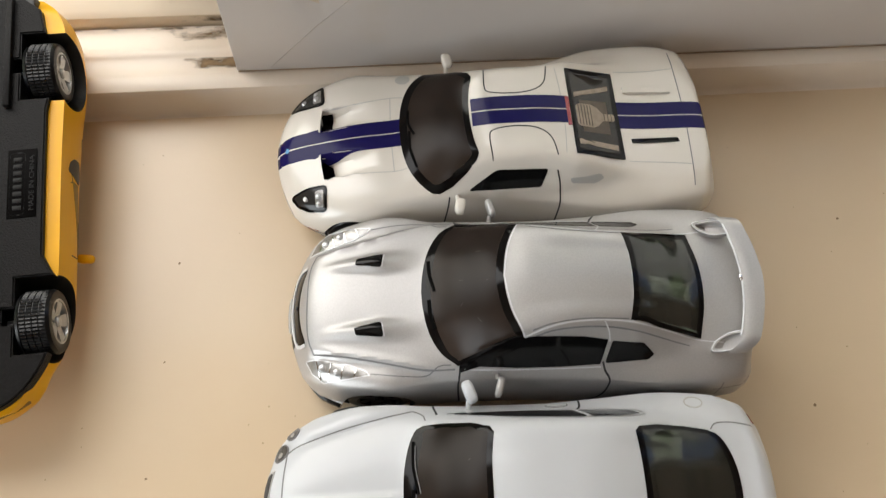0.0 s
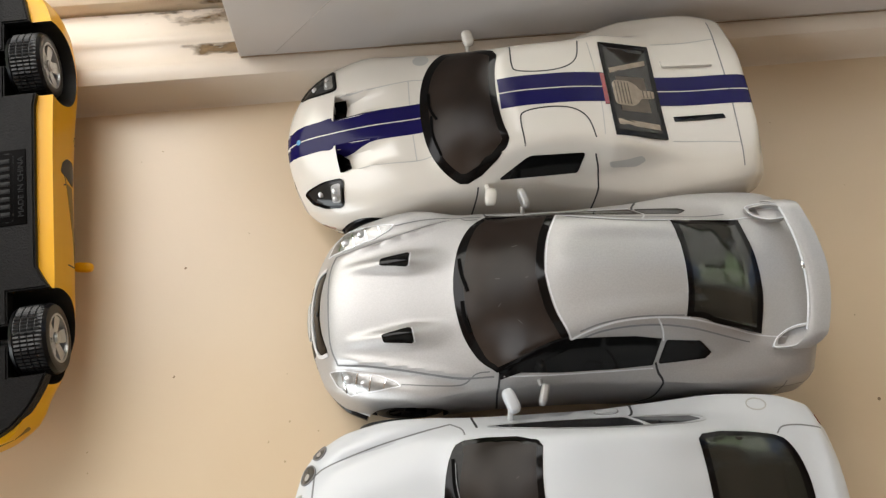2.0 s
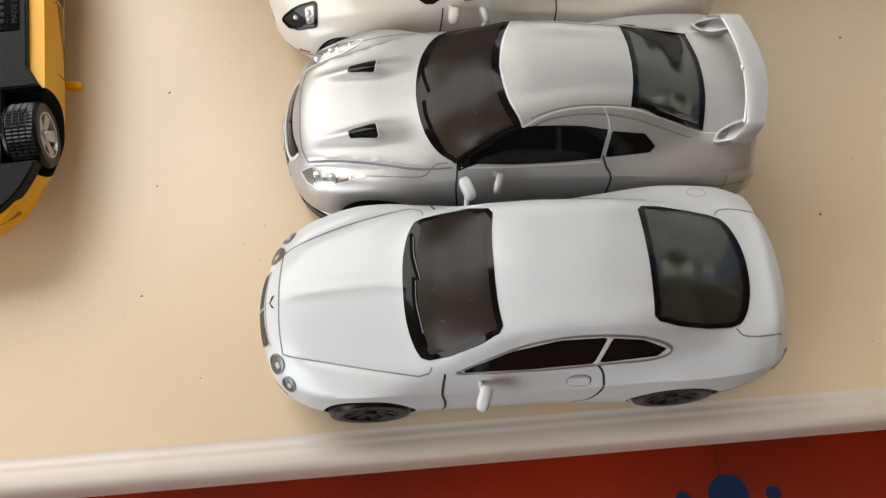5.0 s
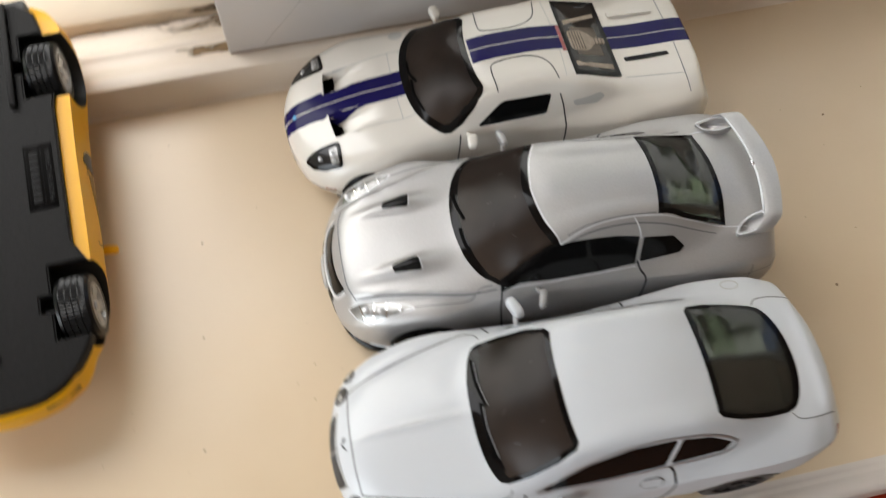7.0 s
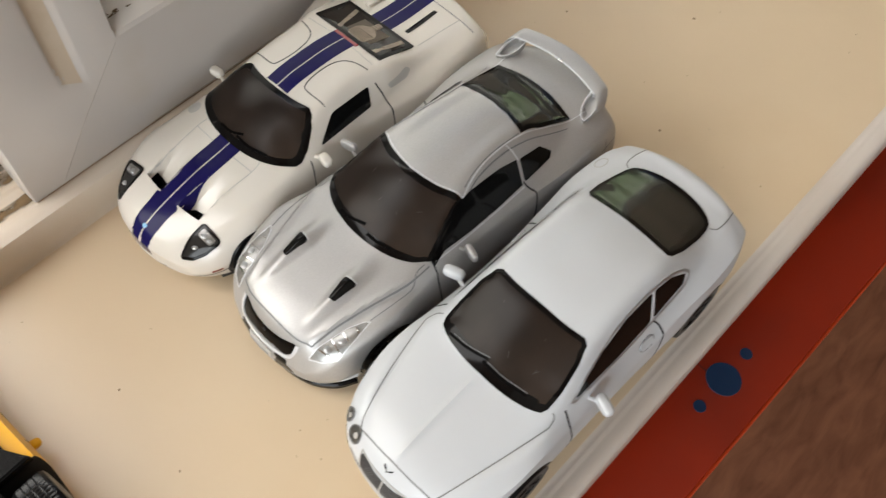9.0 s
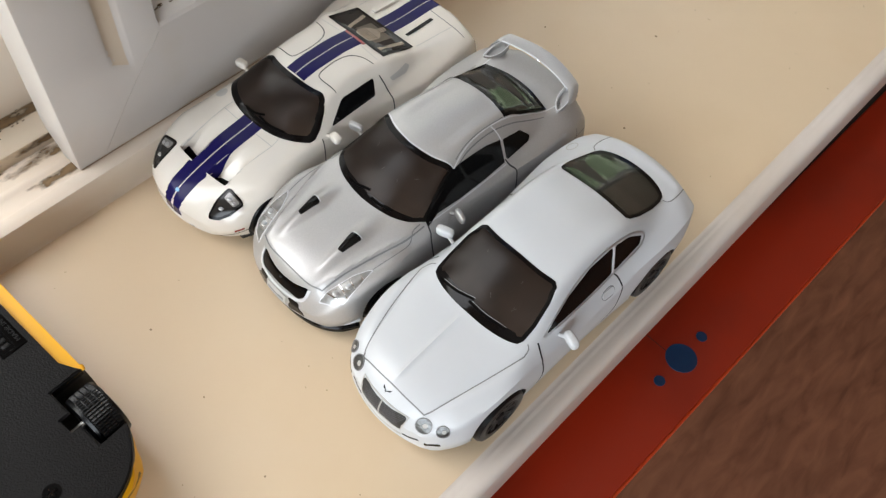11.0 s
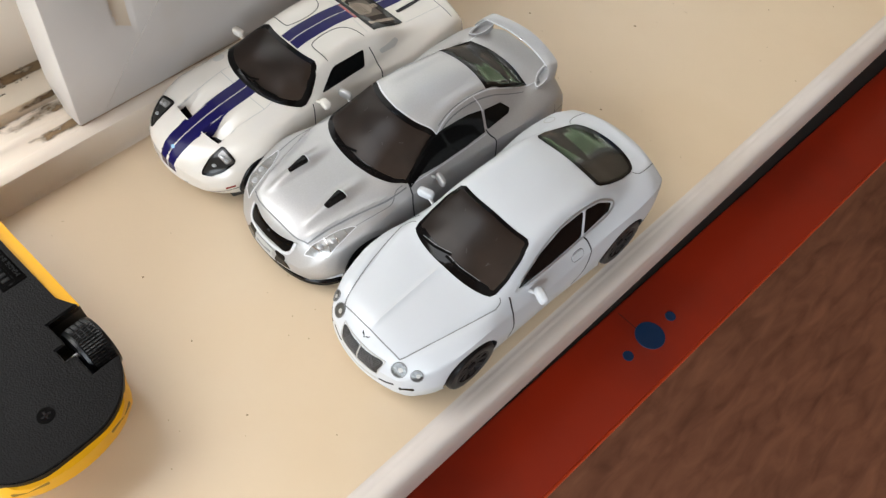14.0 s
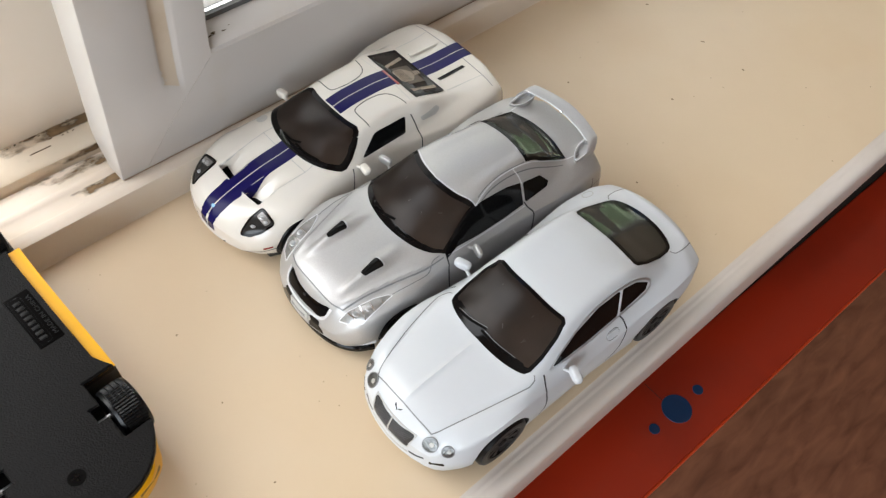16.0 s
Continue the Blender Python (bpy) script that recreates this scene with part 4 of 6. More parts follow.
    gap(thing, skin, [[(88.2, 12.2), (88.7, 6), (89.0, 0), (88.7, -6), (88.2, -12.2)], [(56.6, 0), (57.3, 5), (58.6, 10), (61.1, 15.4)], [(56.6, 0), (57.3, -5), (58.6, -10), (61.1, -15.4)]], "z", 0.3, EDGE, "highlight strip along the roof edge", 0.08)
    for o in both([(18.6, 9.0), (25.3, 7.9), (25.9, 11.3), (19.0, 10.4)]):
        vent = part("hood_vent", skin.patch(rounded(o, 0.2), "z", 0.2, res=0.35, depth=0.8), SIDEGLASS, thing, "black hood vent")
        part("rim", skin.strip(rounded(o, 0.2), "z", 0.32, 0.28, True, False), BLACK, vent, "glossy black vent rim")
        part("vent_edge", skin.strip([(o[1][0] + 0.35, o[1][1]), (o[2][0] + 0.3, o[2][1])], "z", 0.3, 0.3, smooth=False), EDGE, vent, "bright vent edge")
    for o in both([(5.4, 14.9), (8.6, 15.3), (17.4, 17.6), (21.4, 19.6), (22.4, 20.8), (17.0, 21.2), (10.4, 21.2), (7.2, 18.4)]):
        s = 1 if o[0][1] + o[1][1] > 0 else -1
        lens = part("headlight", skin.patch(rounded(o, 0.12), "z", 0.15), LAMP, thing, "clear silvery headlight lens")
        part("bezel", skin.strip(rounded(o, 0.12), "z", 0.24, 0.2, True, False), EDGE, lens, "bright lens edge")
        for u, v, r in ((10.4, 17.6, 1.4), (14.2, 19.2, 1.2)):
            p, _ = skin.put(u, v * s, "z", 0.0)
            part("reflector", blob(p.x / MM, p.y / MM, p.z / MM, r * 1.1, r * 0.85, 0.4, 2.0), RIM, lens, "bright round reflector")
        for a, d in (((8.4, 15.6), (9.6, 20.4)), ((12.4, 16.4), (11.6, 21.0)), ((15.6, 17.4), (15.0, 21.0)), ((19, 18.8), (18.4, 20.8))):
            part("divider", skin.strip([(a[0], a[1] * s), (d[0], d[1] * s)], "z", 0.2, 0.3, smooth=False), CHROME, lens, "bright divider")
    # nose: grille with bright rim, plate and lip
    mouth = rounded([(-10.6, 18.2), (10.6, 18.2), (10.2, 15.2), (8.4, 13.6), (-8.4, 13.6), (-10.2, 15.2)], 0.2)
    part("grille", skin.patch(mouth, "x-", 0.14), BLACK, thing, "black radiator grille")
    part("badge", blob(2.4, 0, 16.6, 0.3, 0.6, 0.5, 2.0), DARKLINE, thing, "small dark badge shape")
    part("grille_rim", skin.strip([(-10.9, 18.3), (-10.6, 15.3), (-8.7, 13.4), (0, 12.9), (8.7, 13.4), (10.6, 15.3), (10.9, 18.3)], "x-", 0.9, 0.4), EDGE, thing, "bright U-shaped grille rim")
    for s in (1, -1):
        part("lower_grille", skin.patch(rounded([(s * 5.2, 12.2), (s * 9.0, 12.2), (s * 11.6, 7.2), (s * 5.2, 7.0)][::s], 0.12), "x-", 0.14), BLACK, thing, "black lower intake")
    plate = part("plate", skin.patch(rounded([(-4.6, 11.9), (4.6, 11.9), (4.6, 8.9), (-4.6, 8.9)], 0.1), "x-", 0.6), GREY, thing, "small grey plate")
    part("plate_bar", skin.patch([(-3.6, 10.9), (3.6, 10.9), (3.6, 9.9), (-3.6, 9.9)], "x-", 0.7, depth=0.2), LINE, plate, "unreadable dark bar")
    lip = [(1.6, 0), (2.2, 9), (4.4, 16), (8.6, 21.2), (14, 24.0)]
    part("bumper_band", lip_solid([(u + 0.3, v * 0.995) for u, v in lip], 5.0, 6.4), EDGE, thing, "bright lower bumper edge")
    part("front_lip", lip_solid([(u - 0.5, v * 1.015) for u, v in lip], 2.4, 4.8), BLACK, thing, "black front lip")
    for s in (1, -1):
        door_mirror(thing, 55.4, s * 25.2, 26.0, SILVER, 16, (1.0, 2.7, 1.7))
        part("tail_light", skin.patch(rounded([(s * 12, 25), (s * 15.5, 25), (s * 15.5, 21.5), (s * 12, 21.5)], 0.4), "x+", 0.15), RED, thing, "round red tail light")
        part("wiper", skin.strip([(37.9, 3 - s * 5.5), (38.2, -1 - s * 5.5), (39.4, -5.4 - s * 5)], "z", 0.8, 0.4), SMOOTHBASE, thing, "black windscreen wiper")
    rear_wing(thing)
    stand(thing, -0.0525, 0.0717, -2.8)


def lip_solid(half, z0, z1):
    """A thin rounded ledge that follows a plan curve and its mirror image."""
    pts = spline([(u, -v) for u, v in reversed(half)] + list(half)[1:], 1.2)
    bm = bmesh.new()
    rows = []
    for i, p in enumerate(pts):
        a, b = Vector(pts[max(0, i - 1)]), Vector(pts[min(len(pts) - 1, i + 1)])
        d = (b - a).normalized()
        s = Vector((-d.y, d.x))
        prof = [(2.6, z1), (0.5, z1), (0.0, z1 - 0.5), (0.0, z0 + 0.5), (0.5, z0), (2.6, z0)]
        rows.append([bm.verts.new(((p[0] - s.x * k) * MM, (p[1] - s.y * k) * MM, z * MM)) for k, z in prof])
    for a, b in zip(rows, rows[1:]):
        for k in range(6):
            bm.faces.new((a[k], a[(k + 1) % 6], b[(k + 1) % 6], b[k]))
    bm.faces.new(rows[0])
    bm.faces.new(rows[-1][::-1])
    bmesh.ops.recalc_face_normals(bm, faces=bm.faces[:])
    return bm


def outline_of(front, back, soft=0):
    """A closed pane outline, symmetric across the car: two curves of (u, v >= 0), each from the middle to the outer corner; soft rounds the corners."""
    f, b = spline(front, 1.2), spline(back, 1.2)
    o = mirror(f + b[::-1])
    for _ in range(soft):
        o = [tuple((o[k - 1][i] + 2 * o[k][i] + o[(k + 1) % len(o)][i]) / 4 for i in (0, 1)) for k in range(len(o))]
    return o


def inset(o, front, rear, side):
    """An outline drawn in by borders that differ at its front, rear and sides."""
    n, out = len(o), []
    area = sum(o[k][0] * o[(k + 1) % n][1] - o[(k + 1) % n][0] * o[k][1] for k in range(n))
    for k in range(n):
        p, a, b = Vector(o[k]), Vector(o[k - 1]), Vector(o[(k + 1) % n])
        out_ = []
        for d in ((p - a).normalized(), (b - p).normalized()):
            nrm = Vector((d.y, -d.x)) * (1 if area > 0 else -1)
            out_.append((nrm, front * max(0, -nrm.x) ** 2 + rear * max(0, nrm.x) ** 2 + side * nrm.y**2))
        (n1, d1), (n2, d2) = out_
        m = (n1 + n2).normalized()
        out.append(tuple(p - m * (d1 + d2) / 2 / max(0.55, m.dot(n1))))
    return out


def glass(thing, skin, outline, name, front, rear, side, material):
    """A glossy pane with a black border, standing a little proud of the shell."""
    frame_ = part(name, skin.patch(outline, "z", 0.14), BLACK, thing, "black bordered tinted window")
    part("pane", skin.patch(inset(outline, front, rear, side), "z", 0.2, depth=0.1), material, frame_, "dark tinted pane")
    return frame_


def scuffs(pane, skin, u0, u1, half, seed):
    """A few short pale scratches on a pane."""
    rng = random.Random(seed)
    for _ in range(5):
        u, v, a = rng.uniform(u0, u1), rng.uniform(-half, half), rng.uniform(-0.9, 0.9)
        n = rng.uniform(0.4, 1.6)
        part("scratch", skin.strip([(u, v), (u + n * math.cos(a), v + n * math.sin(a))], "z", 0.12, 0.26, smooth=False), SCUFF, pane, "pale scratch")


def rear_wing(thing):
    wing = new("rear_wing")
    wing.parent = thing
    bm = bmesh.new()
    rows = []
    n = 36
    for i in range(n + 1):
        v = -18.9 + 37.8 * i / n
        e = abs(v) / 18.9
        x = 118.2 - 3.4 * e**2 - 1.8 * max(0, (e - 0.86) / 0.14) ** 2
        z = 35.3 - 0.8 * e**2 - (3.0 * max(0, (e - 0.84) / 0.16) ** 2)
        chord = 5.6 - 0.8 * e
        prof = [(0, 0.3), (1.2, 0.95), (chord * 0.6, 1.0), (chord, 0.9), (chord, 0.3), (chord * 0.5, -0.4), (1.0, -0.4)]
        rows.append([bm.verts.new(((x + a) * MM, v * MM, (z + b) * MM)) for a, b in prof])
    for a, b in zip(rows, rows[1:]):
        for k in range(7):
            bm.faces.new((a[k], a[(k + 1) % 7], b[(k + 1) % 7], b[k]))
    bm.faces.new(rows[0])
    bm.faces.new(rows[-1][::-1])
    bmesh.ops.recalc_face_normals(bm, faces=bm.faces[:])
    part("wing_blade", bm, SILVER, wing, "silver wing blade", 40)
    for s in (1, -1):
        leaf = rounded([(109.0, 18.1), (110.6, 15.5), (114.0, 13.6), (118.2, 13.4), (118.6, 15.9), (114.2, 18.4)], 0.4)
        mid = (sum(u for u, _ in leaf) / len(leaf), sum(v for _, v in leaf) / len(leaf))
        inner = [(mid[0] + (u - mid[0]) * 0.82, mid[1] + (v - mid[1]) * 0.76) for u, v in leaf]

        def rise(u, k):
            return k + 3.6 * (max(0, u - 109.4) / 9) ** 1.3

        bm = bmesh.new()
        rings = [[bm.verts.new((u * MM, s * v * MM, rise(u, k) * MM)) for u, v in o] for o, k in ((leaf, 28.4), (leaf, 30.7), (inner, 30.7), (inner, 28.7))]
        n = len(leaf)
        for p, q in zip(rings, rings[1:]):
            for k in range(n):
                bm.faces.new((p[k], p[(k + 1) % n], q[(k + 1) % n], q[k]))
        bm.faces.new(rings[0])
        bm.faces.new(rings[-1])
        bmesh.ops.recalc_face_normals(bm, faces=bm.faces[:])
        support = part("wing_support", bm, SILVER, wing, "leaf-shaped hollow silver wing support", 40)
        ring = [(u, s * v, rise(u, 30.75)) for u, v in leaf]
        part("support_edge", bar(ring + ring[:1], [(0.14, 0.14)] * (n + 1)), EDGE, support, "bright support edge")
    line = [(118.25 - 3.4 * (v / 18.4) ** 2, v, 35.85 - 0.8 * (v / 18.4) ** 2) for v in np.linspace(-15.5, 15.5, 19)]
    part("wing_edge", bar(line, [(0.28, 0.28)] * len(line)), EDGE, wing, "highlight strip along the leading edge")
    part("brake_light", blob(118.0, 0, 35.9, 0.5, 1.0, 0.5), CHROME, wing, "small clear brake light")


silver_coupe()


def white_grand_tourer():
    thing = tagged(new("toy_car"), "pearl white die-cast toy grand tourer coupe", "toy car", "row of toy cars")
    L = 127.0
    c = dict(
        under=curve((0, 0.88), (8, 0.93), (18, 0.955), (108, 0.955), (120, 0.93), (130, 0.88)),
        zb=curve((0, 7), (2, 5), (20, 4.4), (110, 4.6), (120, 7), (125, 11)),
        W=curve((0, 16.5), (1.2, 19), (4, 21.5), (10, 23.8), (25, 25.2), (45, 24.8), (65, 24.6), (85, 25.2), (99, 25.8), (112, 25.0), (121, 22.3), (127, 17.0)),
        zw=curve((0, 10), (10, 12), (25, 16.0), (46, 13), (60, 12), (74, 13), (99, 17.0), (115, 17), (127, 15)),
        ws=curve((0, 15), (1.2, 17.5), (4, 19.8), (10, 22.2), (25, 24), (45, 23.8), (60, 24.2), (74, 24.1), (85, 24.2), (99, 24.7), (112, 23.9), (121, 21.5), (127, 16.6)),
        zs=curve((0, 14.5), (1.2, 16), (4, 17.5), (10, 19.9), (28, 23.4), (45, 21.8), (60, 19.4), (72, 20.4), (85, 23.8), (99, 25.9), (112, 26.0), (121, 24.4), (127, 19.5)),
        crease=curve((0, 0.0), (12, 0.3), (30, 0.8), (100, 0.9), (116, 0.6), (127, 0.3)),
        yg=curve((0, 12), (2, 13), (6, 14), (18, 16.6), (38, 20.2), (50, 20.8), (65, 20.8), (80, 20.6), (92, 20.2), (104, 19.2), (116, 17), (125, 12)),
        zg=curve((0, 14.4), (1.2, 17.0), (3.4, 19.2), (6, 20.6), (10, 22.2), (25, 24.8), (38, 26.4), (50, 27.0), (65, 27.2), (80, 27.6), (92, 28.4), (104, 29.0), (114, 28.8), (122, 27.4), (127, 21.0)),
        yr=curve((0, 8), (8, 9.5), (20, 11.5), (34, 14.5), (41, 17.0), (56, 16.0), (70, 15.6), (89, 15.2), (100, 15.0), (110, 13.6), (118, 12), (125, 8)),
        zr=curve((0, 14.8), (1.2, 17.8), (3.4, 20.4), (6, 22.0), (10, 23.4), (25, 26), (36, 27.6), (41, 28.8), (48, 33.2), (56, 37.6), (70, 39.4), (82, 39.2), (90, 37.4), (102, 32.6), (112, 29.8), (118, 29.0), (123, 28.0), (127, 22)),
        zc=curve((0, 15.0), (1.2, 18.2), (3.4, 21.0), (6, 22.8), (10, 24.2), (25, 26.8), (34.5, 28.4), (44, 34.0), (54, 39.3), (64, 41.2), (74, 41.4), (89, 39.2), (102, 33.9), (114, 30.0), (119, 29.4), (123.5, 28.5), (127, 22.4)),
    )

    def ridge(x, y, z):
        if z < 18:
            return 0
        a = abs(y)
        d = 0.6 * max(0, 1 - abs(y - 0.7) / 1.1) * max(0, min(1, (x - 4) / 6)) * max(0, min(1, (36 - x) / 4))
        # the bonnet's edge dips before the front wings rise
        on = max(0, min(1, (x - 7) / 5)) * max(0, min(1, (40 - x) / 5))
        e = abs(y - 0.85) - (13.2 + 0.262 * (x - 6.2))
        d += on * (0.5 * math.exp(-(((e - 2.6) / 1.7) ** 2)) - 0.5 * math.exp(-(((e + 0.1) / 0.8) ** 2)))
        # the lip of the boot
        return d + 0.6 * math.exp(-(((x - 121) / 2.0) ** 2)) * (z > 22)

    bm = loft(c, L, 8.5, 1.8, (ridge,), 140)
    skin = Skin(bm)
    chassis(thing, c, L, 8.5, 1.8)
    wells = [cylinder(u, s * 12, s * 40, 10.0, 11.0) for u in (25.7, 99.2) for s in (1, -1)]
    link("body", cut(bm, wells, PEARL, MATT), (PEARL, MATT), thing, "pearl white painted body")
    for u in (25.7, 99.2):
        for s in (1, -1):
            wheel(thing, u, s * 25.2, 10.0, 10.0, 7.5, DARKRIM, 9)
    scuffs(glass(thing, skin, outline_of([(34.9, 0), (35.1, 6), (36.0, 11.4), (37.6, 15.8), (40.0, 18.5)], [(55.2, 0), (55.4, 8), (56.6, 16.2)], 2), "windscreen", 3.3, 1.3, 1.1, GLASS), skin, 41, 52, 12, 4)
    glass(thing, skin, outline_of([(90.2, 0), (90.0, 8), (89.3, 15.2)], [(115.9, 0), (115.5, 5), (114.0, 10), (111.8, 13.2), (108.8, 14.9)], 2), "rear_window", 1.5, 1.9, 1.0, REARGLASS)
    for s in ("y+", "y-"):
        part("side_window", skin.patch(rounded([(47, 27.6), (58, 34.2), (68, 37.2), (79, 37.0), (77.0, 28.6), (62, 27.8)], 0.12), s, 0.1), SIDEGLASS, thing, "black tinted side window")
        part("quarter_window", skin.patch(rounded([(78.2, 28.7), (80.2, 36.8), (87, 35.2), (93.2, 31.4), (91.4, 29.6)], 0.15), s, 0.1), SIDEGLASS, thing, "black tinted quarter window")
        part("window_trim", skin.strip([(46, 27.3), (58, 34.7), (68, 37.7), (80, 37.5), (88, 35.4), (94.2, 31.4), (91.6, 29.0), (78, 28.1), (62, 27.3), (46.2, 27.2)], s, 0.62, 0.12), RIM, thing, "bright window trim")
        part("pillar", skin.strip([(77.6, 28.4), (79.7, 37.0)], s, 0.8, 0.2, smooth=False), EDGE, thing, "bright pillar between the windows")
        gap(thing, skin, [[(43.5, 27), (42.8, 22), (43.6, 16), (43.2, 7)], [(78.0, 28), (79.6, 25.2), (79.8, 20), (77.8, 13), (74.6, 7)], [(106.5, 10.6), (112, 12.0), (117.5, 14.4)]], s, 0.55, DARKLINE, "dark door gap")
        part("door_handle", skin.patch(rounded([(71.5, 24.6), (76.6, 24.8), (76.6, 22.4), (71.5, 22.2)], 0.5), s, 0.35), PEARL, thing, "door handle in body colour")
        gap(thing, skin, [[(71.3, 23.4), (72.4, 24.8), (75.8, 25.0), (76.9, 23.6), (75.8, 22.1), (72.4, 21.9), (71.3, 23.3)]], s, 0.3)
    for s in (1, -1):
        gap(thing, skin, [[(6.2, s * 12.6 + 0.6), (9.5, s * 14.2 + 0.9), (20, s * 17.2 + 1.0), (30, s * 19.6 + 0.9), (37.6, s * 21.2 + 0.8)]], "z", 0.35)
        gap(thing, skin, [[(110.4, s * 14.2), (112.2, s * 15.8), (116.5, s * 16.0), (122.2, s * 15.2)]], "z", 0.35)
        gap(thing, skin, [[(37.6, s * 21.2 + 0.8), (40, s * 20.2 + 0.3), (40.6, s * 18.8)]], "z", 0.35)
    gap(thing, skin, [[(6.2, 13.2), (5.6, 6), (5.5, 0), (5.6, -6), (6.2, -12.0)]], "z", 0.35)
    gap(thing, skin, [[(108 + 2.3 * math.cos(a), 21.6 + 1.5 * math.sin(a)) for a in np.linspace(0, 2 * math.pi, 14)]], "z", 0.3, GREY, "round fuel cap line")
    # nose
    grille = part("grille", skin.patch(rounded([(-9.0, 18.7), (9.0, 18.7), (7.9, 12.4), (-7.9, 12.4)], 0.2), "x-", 0.15, res=0.5), MATT, thing, "dark mesh grille with a centre bar")
    for k in range(-15, 16):
        for sgn in (1, -1):
            a, d = k * 0.62 - 1.6 * sgn, k * 0.62 + 1.6 * sgn
            if abs(a) < 8.8 and abs(d) < 8.0:
                part("mesh_wire", skin.strip([(a, 18.5), ((a + d) / 2, 15.6), (d, 12.7)], "x-", 0.16, 0.22, smooth=False), MESHWIRE, grille)
    part("grille_frame", skin.strip([(-9.2, 18.9), (0, 19.1), (9.2, 18.9), (8.0, 12.2), (0, 11.9), (-8.0, 12.2), (-9.2, 18.9)], "x-", 0.3, 0.22, smooth=False), GREY, thing, "thin bright grille surround")
    part("grille_bar", skin.strip([(0, 18.9), (0, 12.2)], "x-", 0.45, 0.35, smooth=False), GREY, thing, "thin centre bar")
    part("nose_badge", skin.patch(rounded([(3.2, 0.6), (3.7, 1.2), (4.3, 2.2), (3.7, 1.9), (3.4, 1.0), (3.0, 0.6), (3.4, 0.2), (3.7, -0.7), (4.3, -1.0), (3.7, 0.0)], 0.15), "z", 0.25), DARKLINE, thing, "small dark winged badge shape")
    for s in (1, -1):
        for u, v, z, r in ((4.6, 13.6, 18.2, 2.35), (7.6, 18.4, 17.6, 1.8)):
            view = aim((u, s * v, z), (1.0, -s * 0.5, -0.75))
            lamp_ = part("headlight", skin.patch(circle(r), view, 0.22, res=0.45, depth=0.8), BOWL, thing, "round clear headlight with a silvery bowl")
            part("ring", skin.strip(circle(r), view, 0.28, 0.34, closed=True), LINE, lamp_, "dark grey ring")
            part("reflector", skin.patch([(a + r * 0.2, b + r * 0.1) for a, b in circle(r * 0.34, 12)], view, 0.34, res=0.4, depth=0.3), GREY, lamp_, "bright reflector")
        part("bumper_slot", skin.patch(rounded([(s * 15.4, 11.3), (s * 19.0, 12.1), (s * 19.4, 10.8), (s * 15.6, 9.8)][:: s], 0.3), "x-", 0.1), BLACK, thing, "black bumper slot")
        view = aim((123.0, s * 19.4, 20.6), (-0.8, -s * 0.55, -0.3))
        part("tail_light", skin.patch([(k * 1.0, m) for k, m in circle(3.2, 24, 0.5)], view, 0.2, res=0.5), RED, thing, "oval red tail light")
        door_mirror(thing, 52.0, s * 26.2, 26.0, PEARL, 20, (1.5, 3.0, 1.7))
    for a, b in ((13.5, 1.0), (2.0, -11.5)):
        part("wiper", skin.strip([(37.6, a), (37.6, (a + b) / 2), (38.8, b)], "z", 0.7, 0.5), SMOOTHBASE, thing, "black windscreen wiper")
        # Grey strip stands in for the shine along the wiper.
        part("wiper_edge", skin.strip([(38.1, a - 1), (38.1, (a + b) / 2), (39.2, b)], "z", 0.14, 0.52), LINE, thing, "thin grey strip for the shine on the wiper")
    for s in (1, -1):
        part("bumper_line", skin.strip([(s * 8.8, 9.9), (s * 11.4, 10.5), (s * 13.8, 11.4)], "x-", 0.8, 0.1), DARKLINE, thing, "thin dark bumper line")
    part("intake_line", skin.strip([(-8.4, 9.0), (0, 8.7), (8.4, 9.0)], "x-", 0.8, 0.1), GREY, thing, "grey lower intake line")
    stand(thing, -0.0592, 0.0189, -2.2)


white_grand_tourer()


